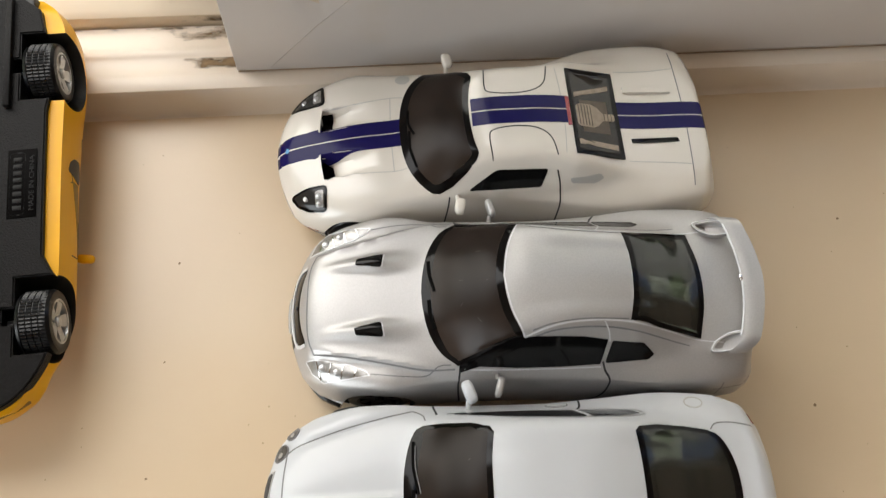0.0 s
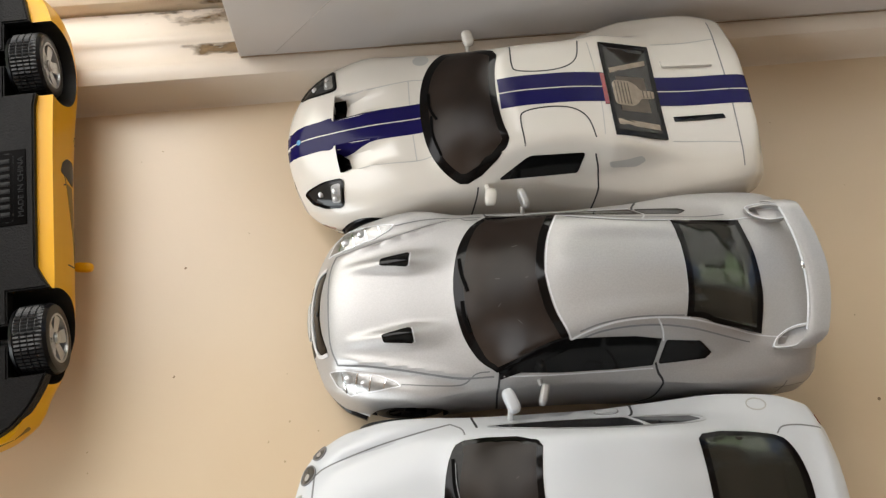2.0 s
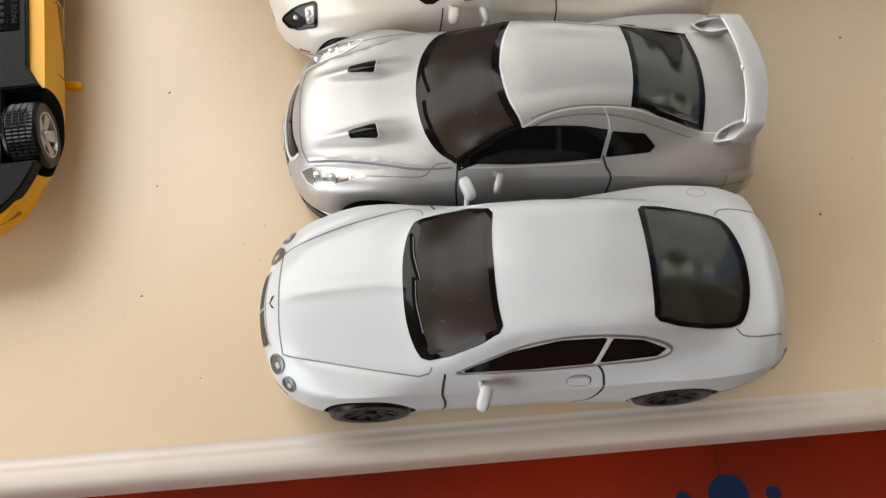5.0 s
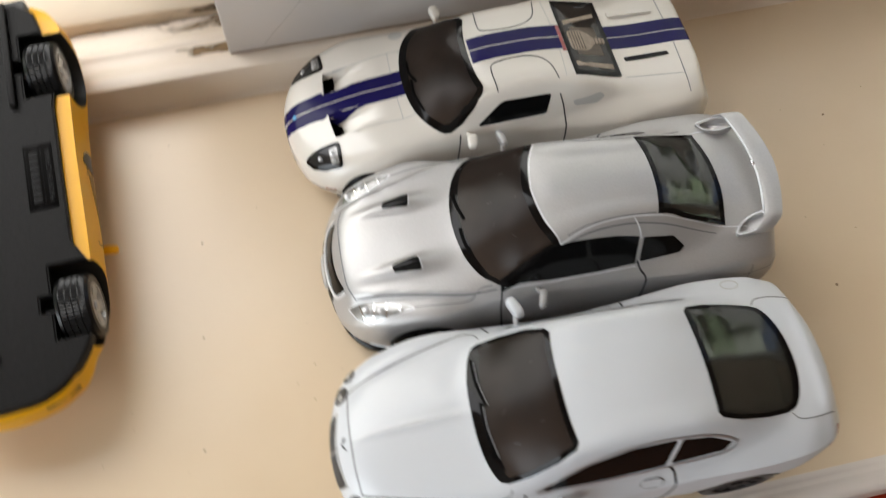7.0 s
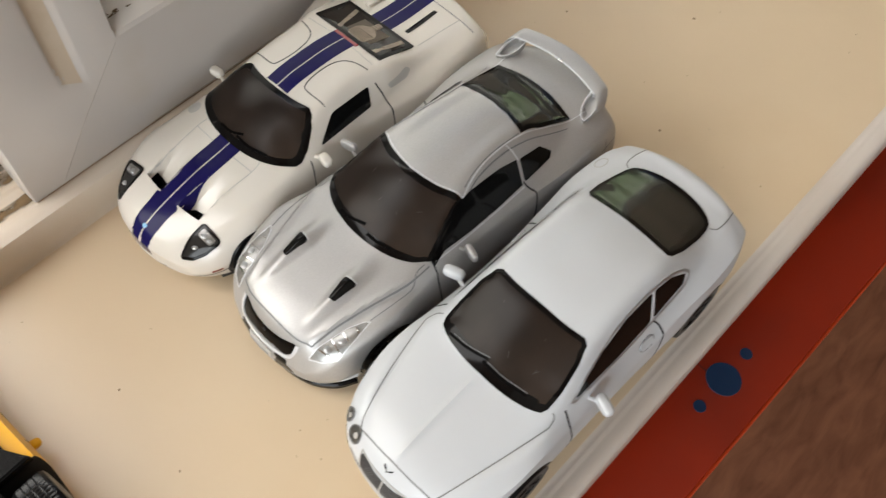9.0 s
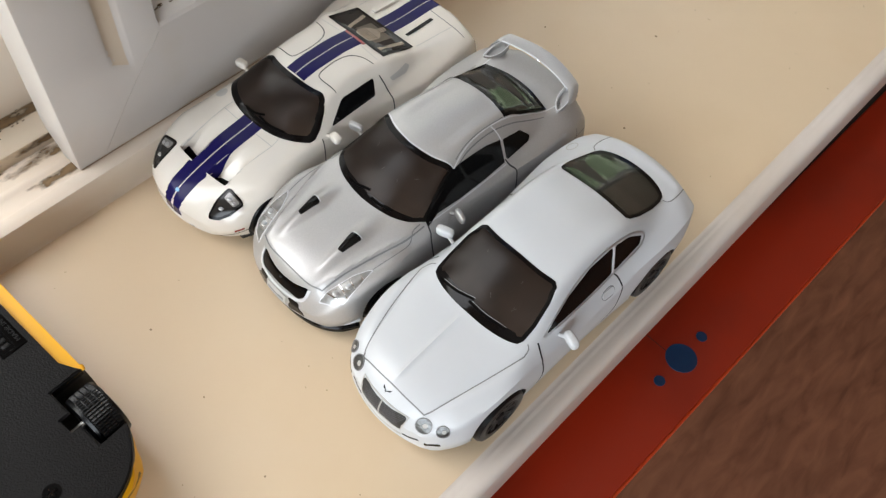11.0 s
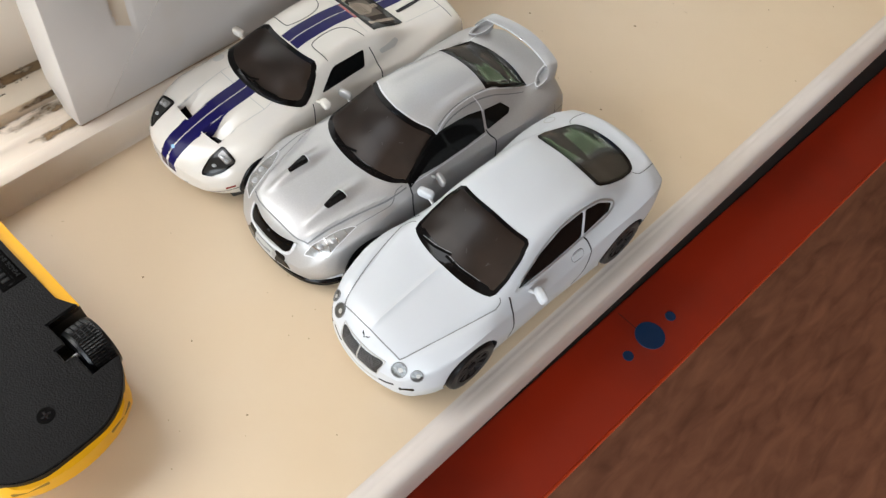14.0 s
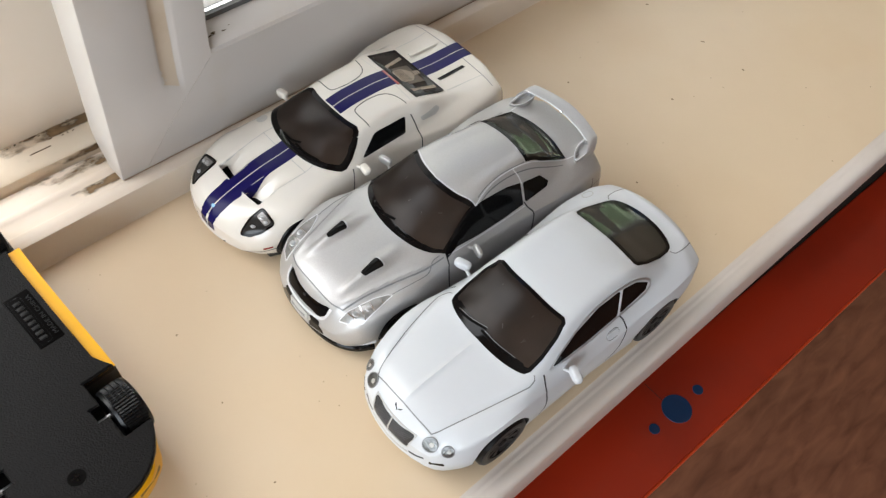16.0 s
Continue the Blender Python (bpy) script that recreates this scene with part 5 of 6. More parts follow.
def striped_supercar():
    thing = tagged(new("toy_car"), "ivory white die-cast toy supercar with navy stripes", "toy car", "row of toy cars")
    L = 126.6
    c = dict(
        under=curve((0, 0.86), (8, 0.93), (18, 0.975), (105, 0.975), (118, 0.93), (130, 0.86)),
        zb=curve((0, 8), (3, 6.6), (14, 5.0), (24, 4.0), (110, 4.4), (120, 7), (125, 10)),
        W=curve((0, 17.6), (1.2, 20.2), (4, 22.4), (10, 24.0), (24, 25.2), (42, 23.6), (58, 23.0), (76, 24.4), (97, 28.0), (112, 27.5), (122, 26.2), (126.6, 23.6)),
        zw=curve((0, 10), (10, 13), (24, 15.5), (45, 11), (55, 9), (97, 17), (115, 17), (126.6, 15)),
        ws=curve((0, 16.0), (1.2, 18.4), (4, 20.6), (10, 22.6), (24, 23.6), (42, 22.2), (58, 21.6), (76, 22.8), (97, 26.8), (112, 26.2), (122, 24.6), (126.6, 22.0)),
        crease=curve((0, 0.0), (40, 0.2), (56, 0.5), (80, 0.4), (100, 0.1), (126, 0.2)),
        zs=curve((0, 12), (1.2, 13.4), (4, 15), (10, 17.4), (24, 20.8), (42, 20.6), (58, 20.8), (76, 22.2), (97, 24.8), (112, 26.2), (122, 25.4), (126.6, 21.4)),
        yg=curve((0, 12.5), (1.2, 14.6), (4, 16.8), (10, 19), (24, 20.4), (42, 20.6), (58, 20.2), (76, 20.2), (90, 20.4), (105, 20.6), (118, 19.6), (126.6, 16)),
        zg=curve((0, 13), (1.2, 14.8), (4, 16.8), (10, 19.6), (24, 23.0), (42, 24.2), (58, 24.4), (76, 25.2), (90, 26.4), (105, 28.0), (116, 28.2), (123, 27.4), (126.6, 22.6)),
        yr=curve((0, 6), (4, 9), (12, 11.5), (24, 13.6), (38, 15.6), (46, 16.8), (59, 14.8), (72, 14.6), (80, 15.6), (84, 16.6), (99, 16.8), (112, 14.6), (126.6, 11)),
        zr=curve((0, 13.6), (1.2, 15.6), (4, 18), (12, 21), (24, 23.8), (38, 25.4), (45, 26.8), (52, 30.6), (59, 33.2), (70, 34.4), (84, 33.4), (99, 29.4), (110, 28.6), (118, 28.5), (124, 27.8), (126.6, 22.9)),
        zc=curve((0, 13.8), (1.2, 16), (4, 18.4), (12, 21.4), (24, 24.2), (36, 25.8), (38.5, 26.6), (47, 31.2), (55, 34.4), (64, 35.6), (72, 35.6), (84, 34.2), (99, 29.7), (110, 28.7), (118, 28.6), (124, 27.9), (126.6, 23.1)),
    )

    def nostrils(x, y, z):
        """Two wedge-shaped hollows in the hood, deepest in front."""
        a = abs(y)
        x -= 4.55 * (y / 25) ** 2
        if z < 15 or x < 13.05 or x > 30:
            return 0
        side = max(0, min(1, (a - 4.2) / 1.7)) * max(0, min(1, (11.5 - a) / 1.1))
        return -5.4 * side * (1 - (x - 13.05) / 17) ** 1.5

    bm = loft(c, L, 9.0, 1.6, (nostrils,), 130, (13.0, 13.1))
    skin = Skin(bm)
    chassis(thing, c, L, 9.0, 1.6, 0.9)
    wells = [cylinder(u, s * 12, s * 40, 9.0, 9.7) for u in (22.5, 97.0) for s in (1, -1)]
    link("body", cut(bm, wells, CREAM_PAINT, MATT), (CREAM_PAINT, MATT), thing, "ivory white painted body")
    for u in (22.5, 97.0):
        for s in (1, -1):
            wheel(thing, u, s * 23.6, 9.0, 9.0, 7.5, RIM, 5)
    glass(thing, skin, outline_of([(36.1, 0), (36.5, 6), (37.9, 11.8), (41.0, 17.2), (46.4, 21.7)], [(55.5, 0), (55.8, 5), (56.6, 10), (58.4, 15.0)], 3), "windscreen", 2.3, 1.7, 2.1, GLASS)
    for s in (1, -1):
        part("wiper", skin.strip([(39.0, 3 + s * 3.5), (38.9, -2 + s * 4), (40.4, -7 + s * 5)], "z", 0.7, 0.45), SMOOTHBASE, thing, "black windscreen wiper")
    # engine cover: a clear pane over a printed engine
    lid = bmesh.new()
    rows = [[lid.verts.new((u * MM, v * MM, (c["zc"](u) + 0.18 - 0.2 * (v / 14.4) ** 2) * MM)) for v in np.linspace(-16, 16, 17)] for u in np.linspace(82, 101, 20)]
    for a, b in zip(rows, rows[1:]):
        for k in range(16):
            lid.faces.new((a[k], b[k], b[k + 1], a[k + 1]))
    lid.normal_update()
    body_skin, skin = skin, Skin(lid)
    bay = part("rear_window", skin.patch(rounded([(84.3, 14.0), (84.3, -14.2), (98.9, -14.6), (98.9, 14.2)], 0.02), "z", 0.10, depth=2.4), BLACK, thing, "black framed engine window")
    part("pane", skin.patch(rounded([(85.3, 12.4), (85.3, -12.6), (97.6, -13.0), (97.6, 12.6)], 0.04), "z", 0.2, depth=0.1), BAYGLASS, bay, "smoked pane over an engine")
    part("tray", skin.patch([(87.2, 3.2), (95.6, 3.8), (95.6, -7.0), (87.2, -7.2)], "z", 0.26, depth=0.2), BRACE, bay, "dim square engine tray")
    for o in ([(85.8, 5.6), (96.9, 9.4), (96.9, 7.9), (85.8, 4.1)], [(85.6, -9.6), (97.2, -10.4), (97.2, -12.0), (85.6, -11.2)]):
        part("brace", skin.patch(o, "z", 0.28, depth=0.2), ENGINE, bay, "pale engine brace")
    part("engine_block", skin.patch(rounded([(85.8, 1.8), (90.6, 2.0), (92.4, 1.2), (93.6, -0.4), (97.4, -0.4), (97.4, -2.6), (93.6, -2.8), (92.2, -4.6), (90.4, -5.6), (85.8, -5.4)], 0.3), "z", 0.42, depth=0.3), ENGINE, bay, "pale ribbed engine")
    for k in range(5):
        part("rib", skin.strip([(86.5 + k * 0.9, 1.5), (86.5 + k * 0.9, -5.1)], "z", 0.26, 0.5, smooth=False), BRACE, bay)
    for k in range(3):
        part("plug_ring", skin.strip([(94.2 + k * 1.1, -0.3), (94.2 + k * 1.1, -2.7)], "z", 0.25, 0.5, smooth=False), BRACE, bay)
    skin = body_skin
    part("red_mark", skin.patch([(83.1, 4.2), (84.2, 4.2), (84.2, -5.2), (83.1, -5.2)], "z", 0.2), RED, thing, "small red mark")
    for s in ("y+", "y-"):
        part("side_window", skin.patch(rounded([(54.0, 25.2), (62.0, 31.2), (76.4, 31.2), (74.8, 25.8)], 0.15), s, 0.1), SIDEGLASS, thing, "black side window")
        gap(thing, skin, [[(49.0, 24), (48.4, 18), (47.0, 8)], [(79.0, 31), (80.2, 24), (79, 8)]], s, 0.42, DARKLINE, "dark door gap")
        # Flat grey patch; the shade of the intake's hollow is its colour.
        part("side_intake", skin.patch(rounded([(82.6, 28.6), (91.2, 29.6), (92.4, 28.2), (90, 26.8), (83.4, 26.9)], 0.35), s, 0.06), GREY, thing, "grey patch for the shaded hollow of an intake")
        part("door_handle", skin.patch(rounded([(82, 13), (92, 13), (92, 11), (82, 11)], 0.3), s, 0.8), CREAM_PAINT, thing)
    for s in (1, -1):
        gap(thing, skin, [[(61.0, s * 15.0), (60.6, s * 8.5), (61.8, s * 6.2), (68, s * 5.4), (74.0, s * 6.2), (77.6, s * 9.0), (79.0, s * 14.6)]], "z", 0.36, DARKLINE, "dark roof hatch gap")
        gap(thing, skin, [[(14, s * 11.4), (24, s * 11.6), (34, s * 12.2), (38.2, s * 11.6)]], "z", 0.25, GREY)
        gap(thing, skin, [[(100, s * 15.0), (110, s * 15.4), (118.4, s * 16.2)]], "z", 0.25, GREY)
        part("fuel_cap", skin.patch([(38.0 + 2.2 * math.cos(a), s * 18.6 + 1.8 * math.sin(a)) for a in np.linspace(0, 2 * math.pi, 21)[:-1]], "z", 0.06), GREY, thing, "flat grey round cap") if s > 0 else None
        o = [(4.4, s * 14.2), (6.4, s * 17.2), (9.6, s * 19.3), (14.2, s * 20.7), (14.5, s * 13.6), (9.5, s * 13.4)]
        lens = part("headlight", skin.patch(rounded(o[::s], 0.24), "z", 0.15), SMOKELAMP, thing, "smoked headlight in a dark bezel")
        part("bezel", skin.strip(rounded(o, 0.24), "z", 0.55, 0.3, True, False), BLACK, lens, "black bezel")
        part("reflector", skin.patch(rounded([(11.2, s * 14.6), (13.7, s * 14.5), (13.6, s * 19.6), (11.4, s * 19.0)][::s], 0.3), "z", 0.22, depth=0.1), LAMP, lens, "silvery reflector")
        for u, v, r_ in ((12.4, 16.2, 1.0), (12.3, 18.2, 0.8), (8.6, 16.0, 0.9)):
            p, _ = skin.put(u, v * s, "z", 0.1)
            part("bulb", blob(p.x / MM, p.y / MM, p.z / MM, r_, r_, 0.3, 2.0), RIM, lens, "bright round bulb")
        part("nostril", skin.patch([(13.25, s * 4.9), (16.6, s * 6.6), (17.0, s * 8.8), (16.9, s * 10.9), (14.0, s * 11.1), (13.4, s * 8)][::s], "z", 0.2, res=0.35), BLACK, thing, "black hood duct")
        # stripes, interrupted by the windows
        for u0, u1 in ((0.9, 37.2), (56.2, 83.9), (98.9, 126.1)):
            xs = np.linspace(u0, u1, max(3, int((u1 - u0) / 2)))
            wide = [0.2] * len(xs)
            o = [(x, s * w) for x, w in zip(xs, wide)] + [(x, s * (min(4.4, 3.9 + 0.1 * x) + 1.5 * max(0, 1 - abs(x - 16.5) / 6.5))) for x in reversed(xs)]
            part("stripe", skin.patch(o[::s], "z", 0.10, res=0.6, depth=0.2), BLUE, thing, "navy blue painted stripe")
        part("stripe", skin.patch([(s * 0.2, 16.8), (s * 4.0, 16.6), (s * 3.8, 10.0), (s * 0.2, 10.0)][::s], "x-", 0.10, res=0.6, depth=0.2), BLUE, thing, "navy blue painted stripe")
        if s > 0:
            part("lid_duct", skin.patch(rounded([(101.4, 9.6), (115.6, 9.2), (115.8, 7.4), (101.6, 7.6)], 0.25), "z", 0.75, depth=0.8), CREAM_PAINT, thing, "raised ivory duct on the engine lid")
        else:
            part("lid_slot", skin.patch(rounded([(101.6, -7.8), (115.4, -7.5), (115.8, -8.9), (101.8, -9.2)], 0.15), "z", 0.12), BLACK, thing, "black vent slot in the engine lid")
        door_mirror(thing, 51.6, s * 24.4, 25.4, CREAM_PAINT, 10, (1.5, 2.3, 1.5))
        part("marker_light", skin.patch(rounded([(8.4, 11.2), (11.4, 11.6), (11.4, 10.6), (8.4, 10.2)], 0.2), "y+" if s > 0 else "y-", 0.12), RED, thing, "small orange marker")
        gap(thing, skin, [[(4.0, 7.6), (8.0, 8.6), (13.4, 9.4)]], "y+" if s > 0 else "y-", 0.4, DARKLINE, "dark bumper gap")
    gap(thing, skin, [[(34.0, 12.4), (33.6, 0), (34.0, -12.4)]], "z", 0.28, GREY)
    gap(thing, skin, [[(118.0, 22.5), (118.6, 8), (118.8, 0), (118.6, -8), (118.0, -22.5)]], "z", 0.32, LINE)
    gap(thing, skin, [[(81.4, 14.0), (82.0, 7), (82.1, 0), (82.0, -7), (81.4, -14.0)]], "z", 0.22, GREY)
    part("front_slot", skin.patch(rounded([(-9, 8.6), (9, 8.6), (8, 6.6), (-8, 6.6)], 0.3), "x-", 0.1), BLACK, thing, "black air slot")
    part("front_lip", lip_solid([(1.8, 0), (2.8, 7), (6.0, 13.8), (10.0, 18.0), (15, 20.8)], 4.6, 6.2), CREAM_PAINT, thing)
    for s in (1, -1):
        part("tail_light", skin.patch(rounded([(s * 12, 22), (s * 15.5, 22), (s * 15.5, 18.5), (s * 12, 18.5)][::s], 0.4), "x+", 0.15), RED, thing, "round red tail light")
    # Pale blue oval stands in for the glint on the nose badge.
    part("nose_badge", skin.patch([(3.4 + 0.55 * a, 0.8 * b) for a, b in circle(1.0, 16)], "z", 0.2, res=0.4), BADGE, thing, "small pale blue oval for a badge glint")
    stand(thing, -0.0556, 0.1200, 0.0)


striped_supercar()


def yellow_car():
    """Lies on its roof: the black base with its wheels looks up."""
    thing = tagged(new("toy_car"), "yellow die-cast toy sports car lying upside down on its roof", "toy car")
    L = 126.0
    c = dict(
        under=curve((0, 0.86), (12, 0.93), (22, 0.975), (109, 0.975), (122.5, 0.93), (135, 0.86)),
        zb=curve((0, 7), (2, 5.5), (24, 5), (109, 5), (120, 6.5), (126, 9)),
        W=curve((0, 15), (1.2, 18), (8, 20.6), (14, 22.6), (28, 24.6), (48, 24.9), (66, 25.0), (84, 25.4), (100, 26.2), (114, 25.4), (122.5, 23), (126, 19.5)),
        zw=curve((0, 11), (28, 14), (64, 16), (100, 16), (126, 15)),
        ws=curve((0, 13.5), (1.2, 16.4), (8, 19), (14, 21.0), (28, 23.2), (48, 23.5), (66, 23.6), (84, 24.2), (100, 24.8), (114, 23.8), (122.5, 21), (126, 17)),
        zs=curve((0, 13), (8, 15), (14, 17.4), (28, 20.6), (48, 20.8), (66, 21), (84, 22), (100, 23.4), (114, 23.2), (126, 18)),
        yg=curve((0, 11), (8, 14), (28, 18.6), (48, 19.8), (66, 20), (84, 20), (104, 19), (126, 13)),
        zg=curve((0, 14), (8, 16.8), (16, 19.4), (28, 21.8), (48, 23.6), (66, 24), (84, 24.6), (104, 24.6), (120, 22.6), (126, 18.6)),
        yr=curve((0, 6), (16, 10), (38, 14), (46, 15.6), (60, 13.6), (80, 13.0), (100, 13), (126, 9)),
        zr=curve((0, 14.4), (8, 17.4), (16, 20), (28, 22.4), (40, 24.2), (46, 25.6), (54, 29.4), (62, 31.6), (76, 32.2), (90, 30), (104, 26.4), (120, 23.6), (126, 19)),
        zc=curve((0, 14.6), (8, 17.6), (16, 20.2), (28, 22.8), (38, 24.4), (50, 30), (59, 32.6), (68, 33.4), (78, 33.2), (92, 30.6), (104, 27), (120, 24), (126, 19.2)),
    )
    bm = loft(c, L, 9.0, 5.0)
    skin = Skin(bm)
    F, R = 26.0, 99.0
    wells = [cylinder(u, s * 11, s * 40, 8.6, 11.4) for u in (F, R) for s in (1, -1)]
    link("body", cut(bm, wells, YELLOW, MATT), (YELLOW, MATT), thing, "glossy yellow painted body")
    for u in (F, R):
        for s in (1, -1):
            wheel(thing, u - (0.5 if u < 60 else 0), s * 23.4, 9.2, 8.7, 7.8, RIM, 5, True)
    base_plate(thing, F, R)
    for s in ("y+", "y-"):
        part("side_window", skin.patch(rounded([(50, 23.8), (58, 29.0), (68, 30.4), (82, 28.6), (88, 25.4), (70, 24.2)], 0.2), s, 0.1), GLASS, thing, "dark green tinted side window")
        part("door_vent", skin.patch(rounded([(66.6, 16.8), (70.4, 17.8), (73.8, 16.6), (73.6, 13.0), (71.6, 10.4), (68.6, 9.4), (68.2, 12.0)], 0.3), s, 0.1), BLACK, thing, "dark air intake")
        part("door_crease", skin.patch(rounded([(66.5, 12.4), (66.5, 16.0), (58, 17.0), (44, 18.0), (56, 15.2)], 0.2), s, 0.08), RECESS, thing, "patch with the shade of the door groove")
        gap(thing, skin, [[(47.4, 20), (45.2, 17.4), (44.6, 12.5)], [(46.0, 17.8), (50, 18.4), (56, 17.6)], [(84, 23), (82, 19), (80, 20)], [(68.6, 11.4), (66.4, 12.4), (65.6, 11.0)]], s, 0.35, DARKLINE, "dark door gap")
    part("windscreen", skin.patch(rounded(mirror([(39, 0), (40.5, 9), (47, 15.4), (60, 13), (58.6, 0)]), 0.25), "z", 0.12), GLASS, thing, "dark tinted windscreen")
    for s in (1, -1):
        door_mirror(thing, 47.5, s * 24.4, 25.0, YELLOW, 10, (1.3, 2.4, 1.1))
        part("headlight", skin.patch(rounded([(9, s * 14), (16, s * 18.4), (21, s * 18), (14, s * 13)][::s], 0.3), "z", 0.12), LAMP, thing, "clear headlight lens")
        part("bumper_slot", skin.patch(rounded([(s * 9, 9.2), (s * 17, 9.6), (s * 17, 8.2), (s * 9, 7.6)][::s], 0.3), "x-", 0.1), RECESS, thing, "patch with the shade of the bumper slot")
    # turn it over and let its roof touch the sill
    m = pose(0, 0, 0, 0, 0, 92.6) @ pose(0, 0, 0, 0, -6.0, 0) @ pose(0, 0, 0, 180, 0, 0)
    bpy.context.view_layer.update()
    low = min((m @ v.co).z for ob in thing.children if ob.type == "MESH" for v in ob.data.vertices)
    front = m @ Vector((F * MM, 0, 8.4 * MM))
    thing.matrix_world = Matrix.Translation((-0.1370 - front.x, 0.0700 - front.y, -low)) @ m @ Matrix.Diagonal((1, 1.09, 1, 1))


def base_plate(thing, F, R):
    """Grained black base with wheel cut-outs, raised name plate, screws and tail trim."""
    z0, z1 = 3.2, 7.0
    half = spline([(1.4, 0), (1.6, 6), (2.4, 10.2), (4.8, 14.8), (8.8, 18.6), (13.4, 21.3), (F - 9.7, 22.4)], 1.6) + [(F - 9.7, 14.6), (F - 1.8, 14.6), (F - 1.8, 11.8), (F + 2.7, 11.8), (F + 2.7, 14.6), (F + 10.8, 14.6), (F + 10.8, 23.6), (F + 12.6, 22.6), (F + 16.5, 20.8), (62, 20.8), (R - 14, 21.0), (R - 10.6, 21.6), (R - 10.6, 14.4), (R - 2, 14.4), (R - 2, 11.8), (R + 2.4, 11.8), (R + 2.4, 14.4), (R + 10.4, 14.4), (R + 10.4, 20.4), (117, 19), (121, 14.5), (121.6, 0)]
    outline = half + [(u, -v) for u, v in reversed(half) if v > 0]
    bm = bmesh.new()
    face = bm.faces.new([bm.verts.new((u * MM, v * MM, z0 * MM)) for u, v in outline])
    res = bmesh.ops.extrude_face_region(bm, geom=[face])
    for g in res["geom"]:
        if isinstance(g, bmesh.types.BMVert):
            g.co.z = z1 * MM
    bmesh.ops.recalc_face_normals(bm, faces=bm.faces[:])
    bmesh.ops.bevel(bm, geom=[e for e in bm.edges if all(abs(v.co.z - z0 * MM) < 1e-7 for v in e.verts)], offset=0.4 * MM, segments=2, affect="EDGES")
    base = part("base", bm, BASE, thing, "grained black plastic base", 30)
    part("axle", bar([(F, -20, 8.4), (F, 20, 8.4)], [(0.8, 0.8)] * 2), RIM, base, "steel axle")
    part("axle", bar([(R, -20, 8.4), (R, 20, 8.4)], [(0.8, 0.8)] * 2), RIM, base, "steel axle")
    for u in (F - 11.2, 78.0):
        s = bmesh.new()
        bmesh.ops.create_cone(s, cap_ends=True, segments=28, radius1=2.3 * MM, radius2=2.1 * MM, depth=0.5 * MM, matrix=Matrix.Translation((u * MM, 0, 3.38 * MM)))
        screw = part("screw", s, SMOOTHBASE, base, "black screw")
        for a in (0, 90):
            b = box(-1.3, 1.3, -0.3, 0.3, 3.0, 3.15)
            b.transform(Matrix.Translation((u * MM, 0, 0)) @ Matrix.Rotation(radians(a), 4, "Z"))
            part("slot", b, BLACK, screw)
    # name plate: frame, unreadable maker's bars and the place of making
    plate = part("name_plate", box(53.2, 73.0, 12.2, 19.2, 2.95, 3.3, 0.15), SMOOTHBASE, base, "smooth plate with raised letters")
    ring = rounded([(54.0, 12.8), (72.0, 12.8), (72.0, 16.4), (54.0, 16.4)], 0.25)
    pl = Skin(flat(2.95))
    part("frame_line", pl.strip(ring, "zlow", 0.3, 0.16, True, False), RELIEF, plate, "raised frame")
    for k in range(8):
        part("raised_bar", box(55.4 + k * 2.0, 56.6 + k * 2.0, 13.6, 15.7, 2.78, 3.0, 0.1), RELIEF, plate)
    words = bpy.data.curves.new("words", "FONT")
    words.body, words.size, words.extrude = "MADE IN CHINA", 1.7 * MM, 0.12 * MM
    ob = new("words", words)
    deps = bpy.context.evaluated_depsgraph_get()
    me = bpy.data.meshes.new_from_object(ob.evaluated_get(deps))
    bpy.data.objects.remove(ob)
    wide = max(v.co.x for v in me.vertices)
    me.transform(Matrix.Translation((55.0 * MM, 18.6 * MM, 2.9 * MM)) @ Matrix.Rotation(math.pi, 4, "X") @ Matrix.Diagonal((16.0 * MM / wide, 1, 1, 1)))
    link("lettering", me, RELIEF, plate, "raised words MADE IN CHINA", smooth=False)
    # tail trim with a split diffuser
    part("tail_trim", box(115, 123.5, -17, 17, 4.4, 9.5, 0.8), MATT, base, "black tail trim")
    for v in (-11.6, 11.6):
        part("fin", box(86, 121, v - 0.9, v + 0.9, 1.4, 4, 0.4), BASE, base, "long black ridge")
    part("tail_step", box(82, 120, -6.6, 6.6, 2.2, 4, 0.5), BASE, base, "raised black step")
    part("tail_tray", box(92, 118, -5.4, 5.4, 1.9, 3, 0.3), BASE, base, "smooth raised tray")


def flat(z):
    bm = bmesh.new()
    bm.faces.new([bm.verts.new((x, y, z * MM)) for x, y in ((-1, -1), (1, -1), (1, 1), (-1, 1))])
    return bm


AXES["zlow"] = ((0, 1), (0, 0, 1))
yellow_car()


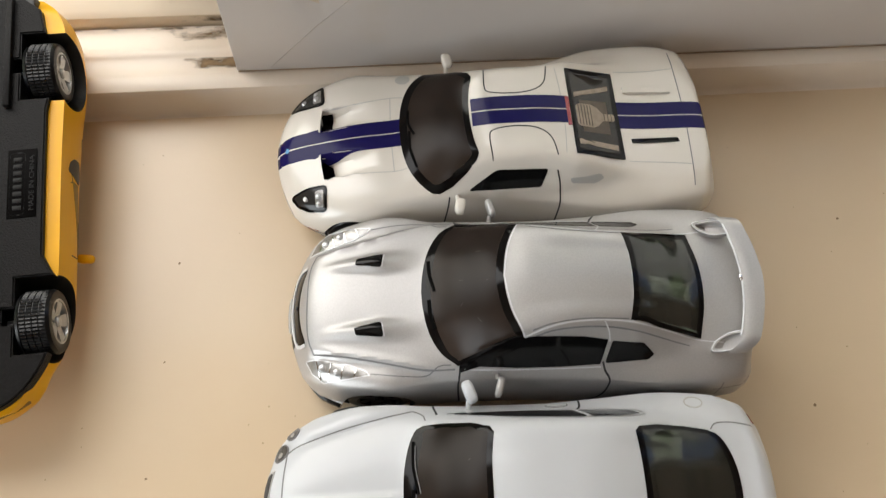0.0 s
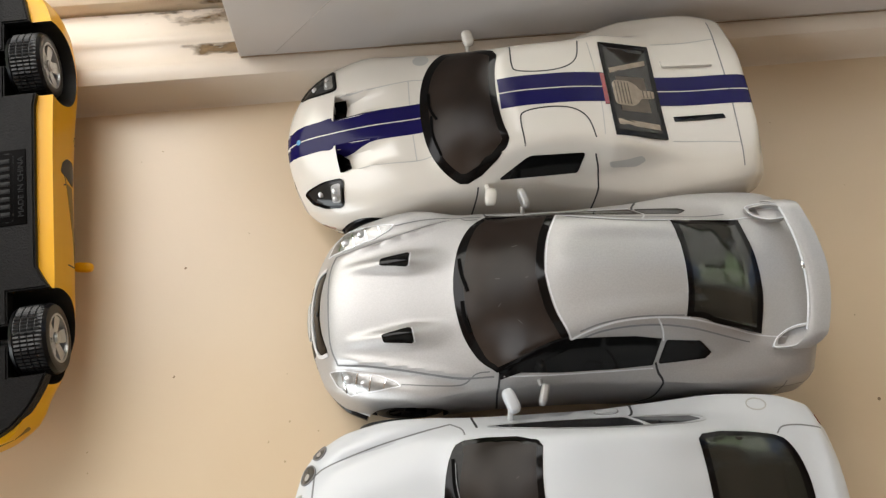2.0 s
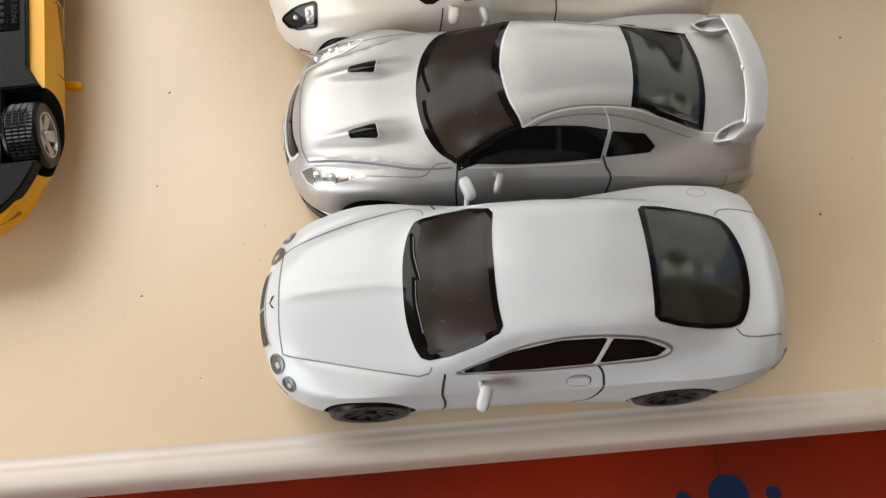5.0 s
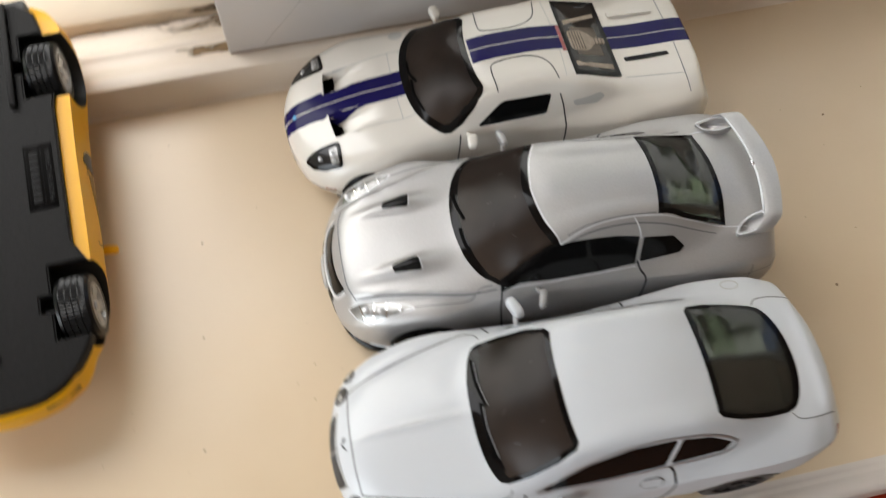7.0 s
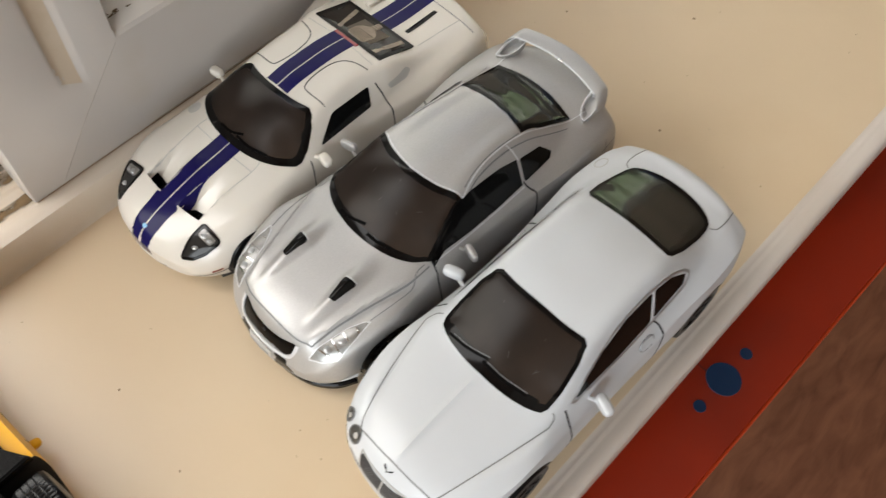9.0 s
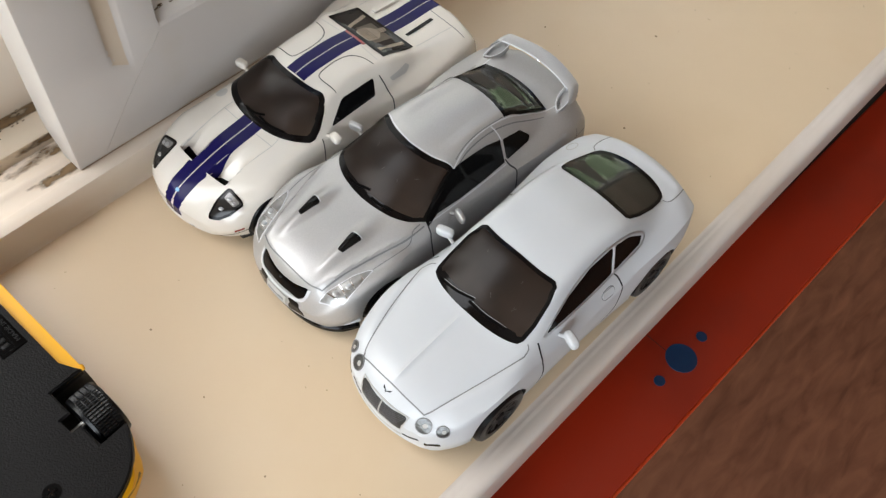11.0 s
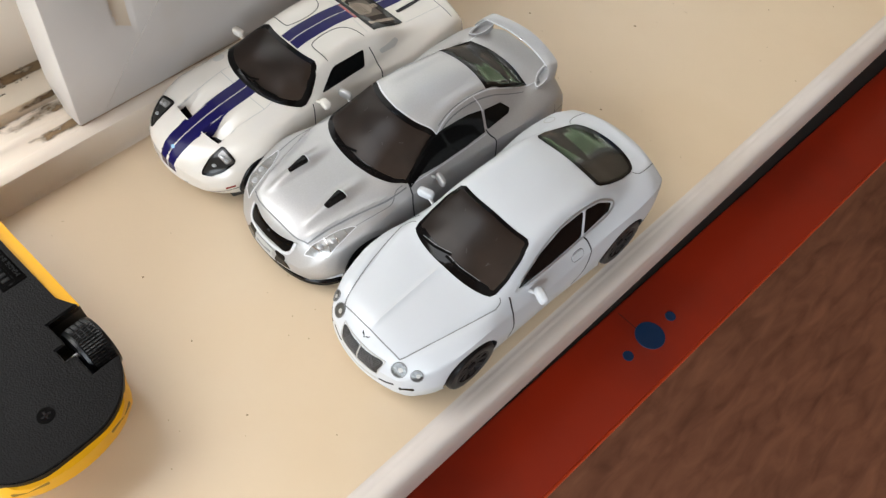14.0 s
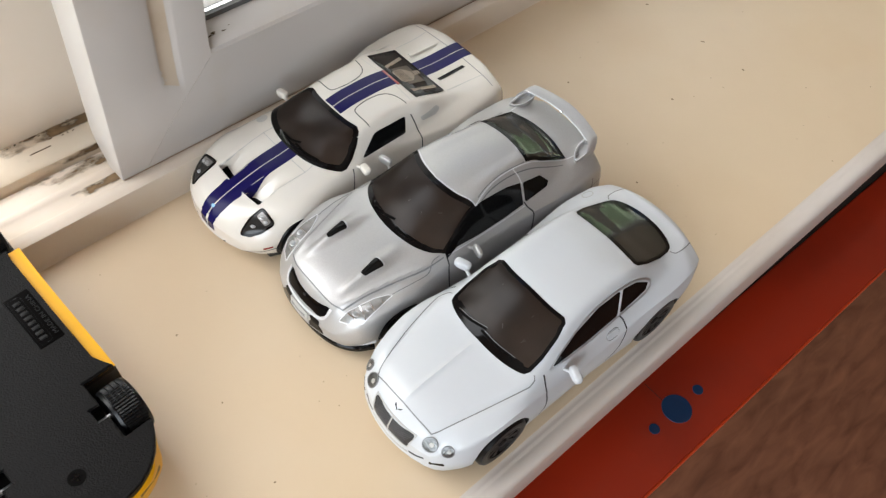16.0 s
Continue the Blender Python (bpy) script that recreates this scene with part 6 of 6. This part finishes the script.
def dust():
    """Specks of dust and faint marks on the sill."""
    rng = random.Random(11)

    def flecks(name, spots, material, high, label, category):
        bm = bmesh.new()
        for x, y, r, long in spots:
            turn, n = rng.uniform(0, math.pi), 9
            ring = []
            for a in np.linspace(0, 2 * math.pi, n + 1)[:-1]:
                k = rng.uniform(0.7, 1.2)
                p = Matrix.Rotation(turn, 2) @ Vector((r * long * k * math.cos(a), r * k * math.sin(a)))
                ring.append(bm.verts.new(((x + p.x) * MM, (y + p.y) * MM, -0.03 * MM)))
            c = bm.verts.new((x * MM, y * MM, high * MM))
            for i in range(n):
                bm.faces.new((ring[i], ring[(i + 1) % n], c))
        tagged(part(name, bm, material, None, ""), label, category, "", "stuff")

    dark = [(-86.4, 94.2, 0.4, 1.2), (-89.2, 64.0, 0.3, 1.5), (-92.5, 31.9, 0.4, 1.0), (116.6, 97.2, 0.5, 1.3), (94.3, 39.3, 0.5, 1.4), (191.8, 76.9, 0.6, 2.2), (191.1, 52.5, 0.55, 1.6), (146.9, 61.0, 0.6, 1.2), (192.0, 111.5, 0.6, 1.6)]
    for _ in range(26):
        dark.append((rng.uniform(-115, 260), rng.uniform(0, 140), rng.choice((0.1, 0.13, 0.18, 0.25)), rng.uniform(1, 2)))
    flecks("dust_specks", dark, DUST, 0.2, "small brown dust specks scattered on the sill", "dust")
    pale = [(-110.5, 46.7, 0.5, 1.6), (-110.2, 41.5, 0.5, 1.4), (-65.5, 44.6, 0.45, 2.0), (-60.0, 49.3, 0.7, 1.1), (-61.6, 39.3, 0.8, 1.2), (173.0, 51.2, 0.6, 3.0), (173.6, -6.9, 0.9, 1.3), (-118.9, 33.5, 0.6, 1.2), (-52.8, 46.2, 0.5, 1.5), (-69.0, 103.0, 0.5, 1.4)]
    for _ in range(22):
        pale.append((rng.uniform(-115, 240), rng.uniform(0, 138), rng.uniform(0.3, 0.7), rng.uniform(1, 2.4)))
    flecks("faint_marks", pale, MARK, 0.02, "faint tan marks on the sill paint", "stain")


dust()
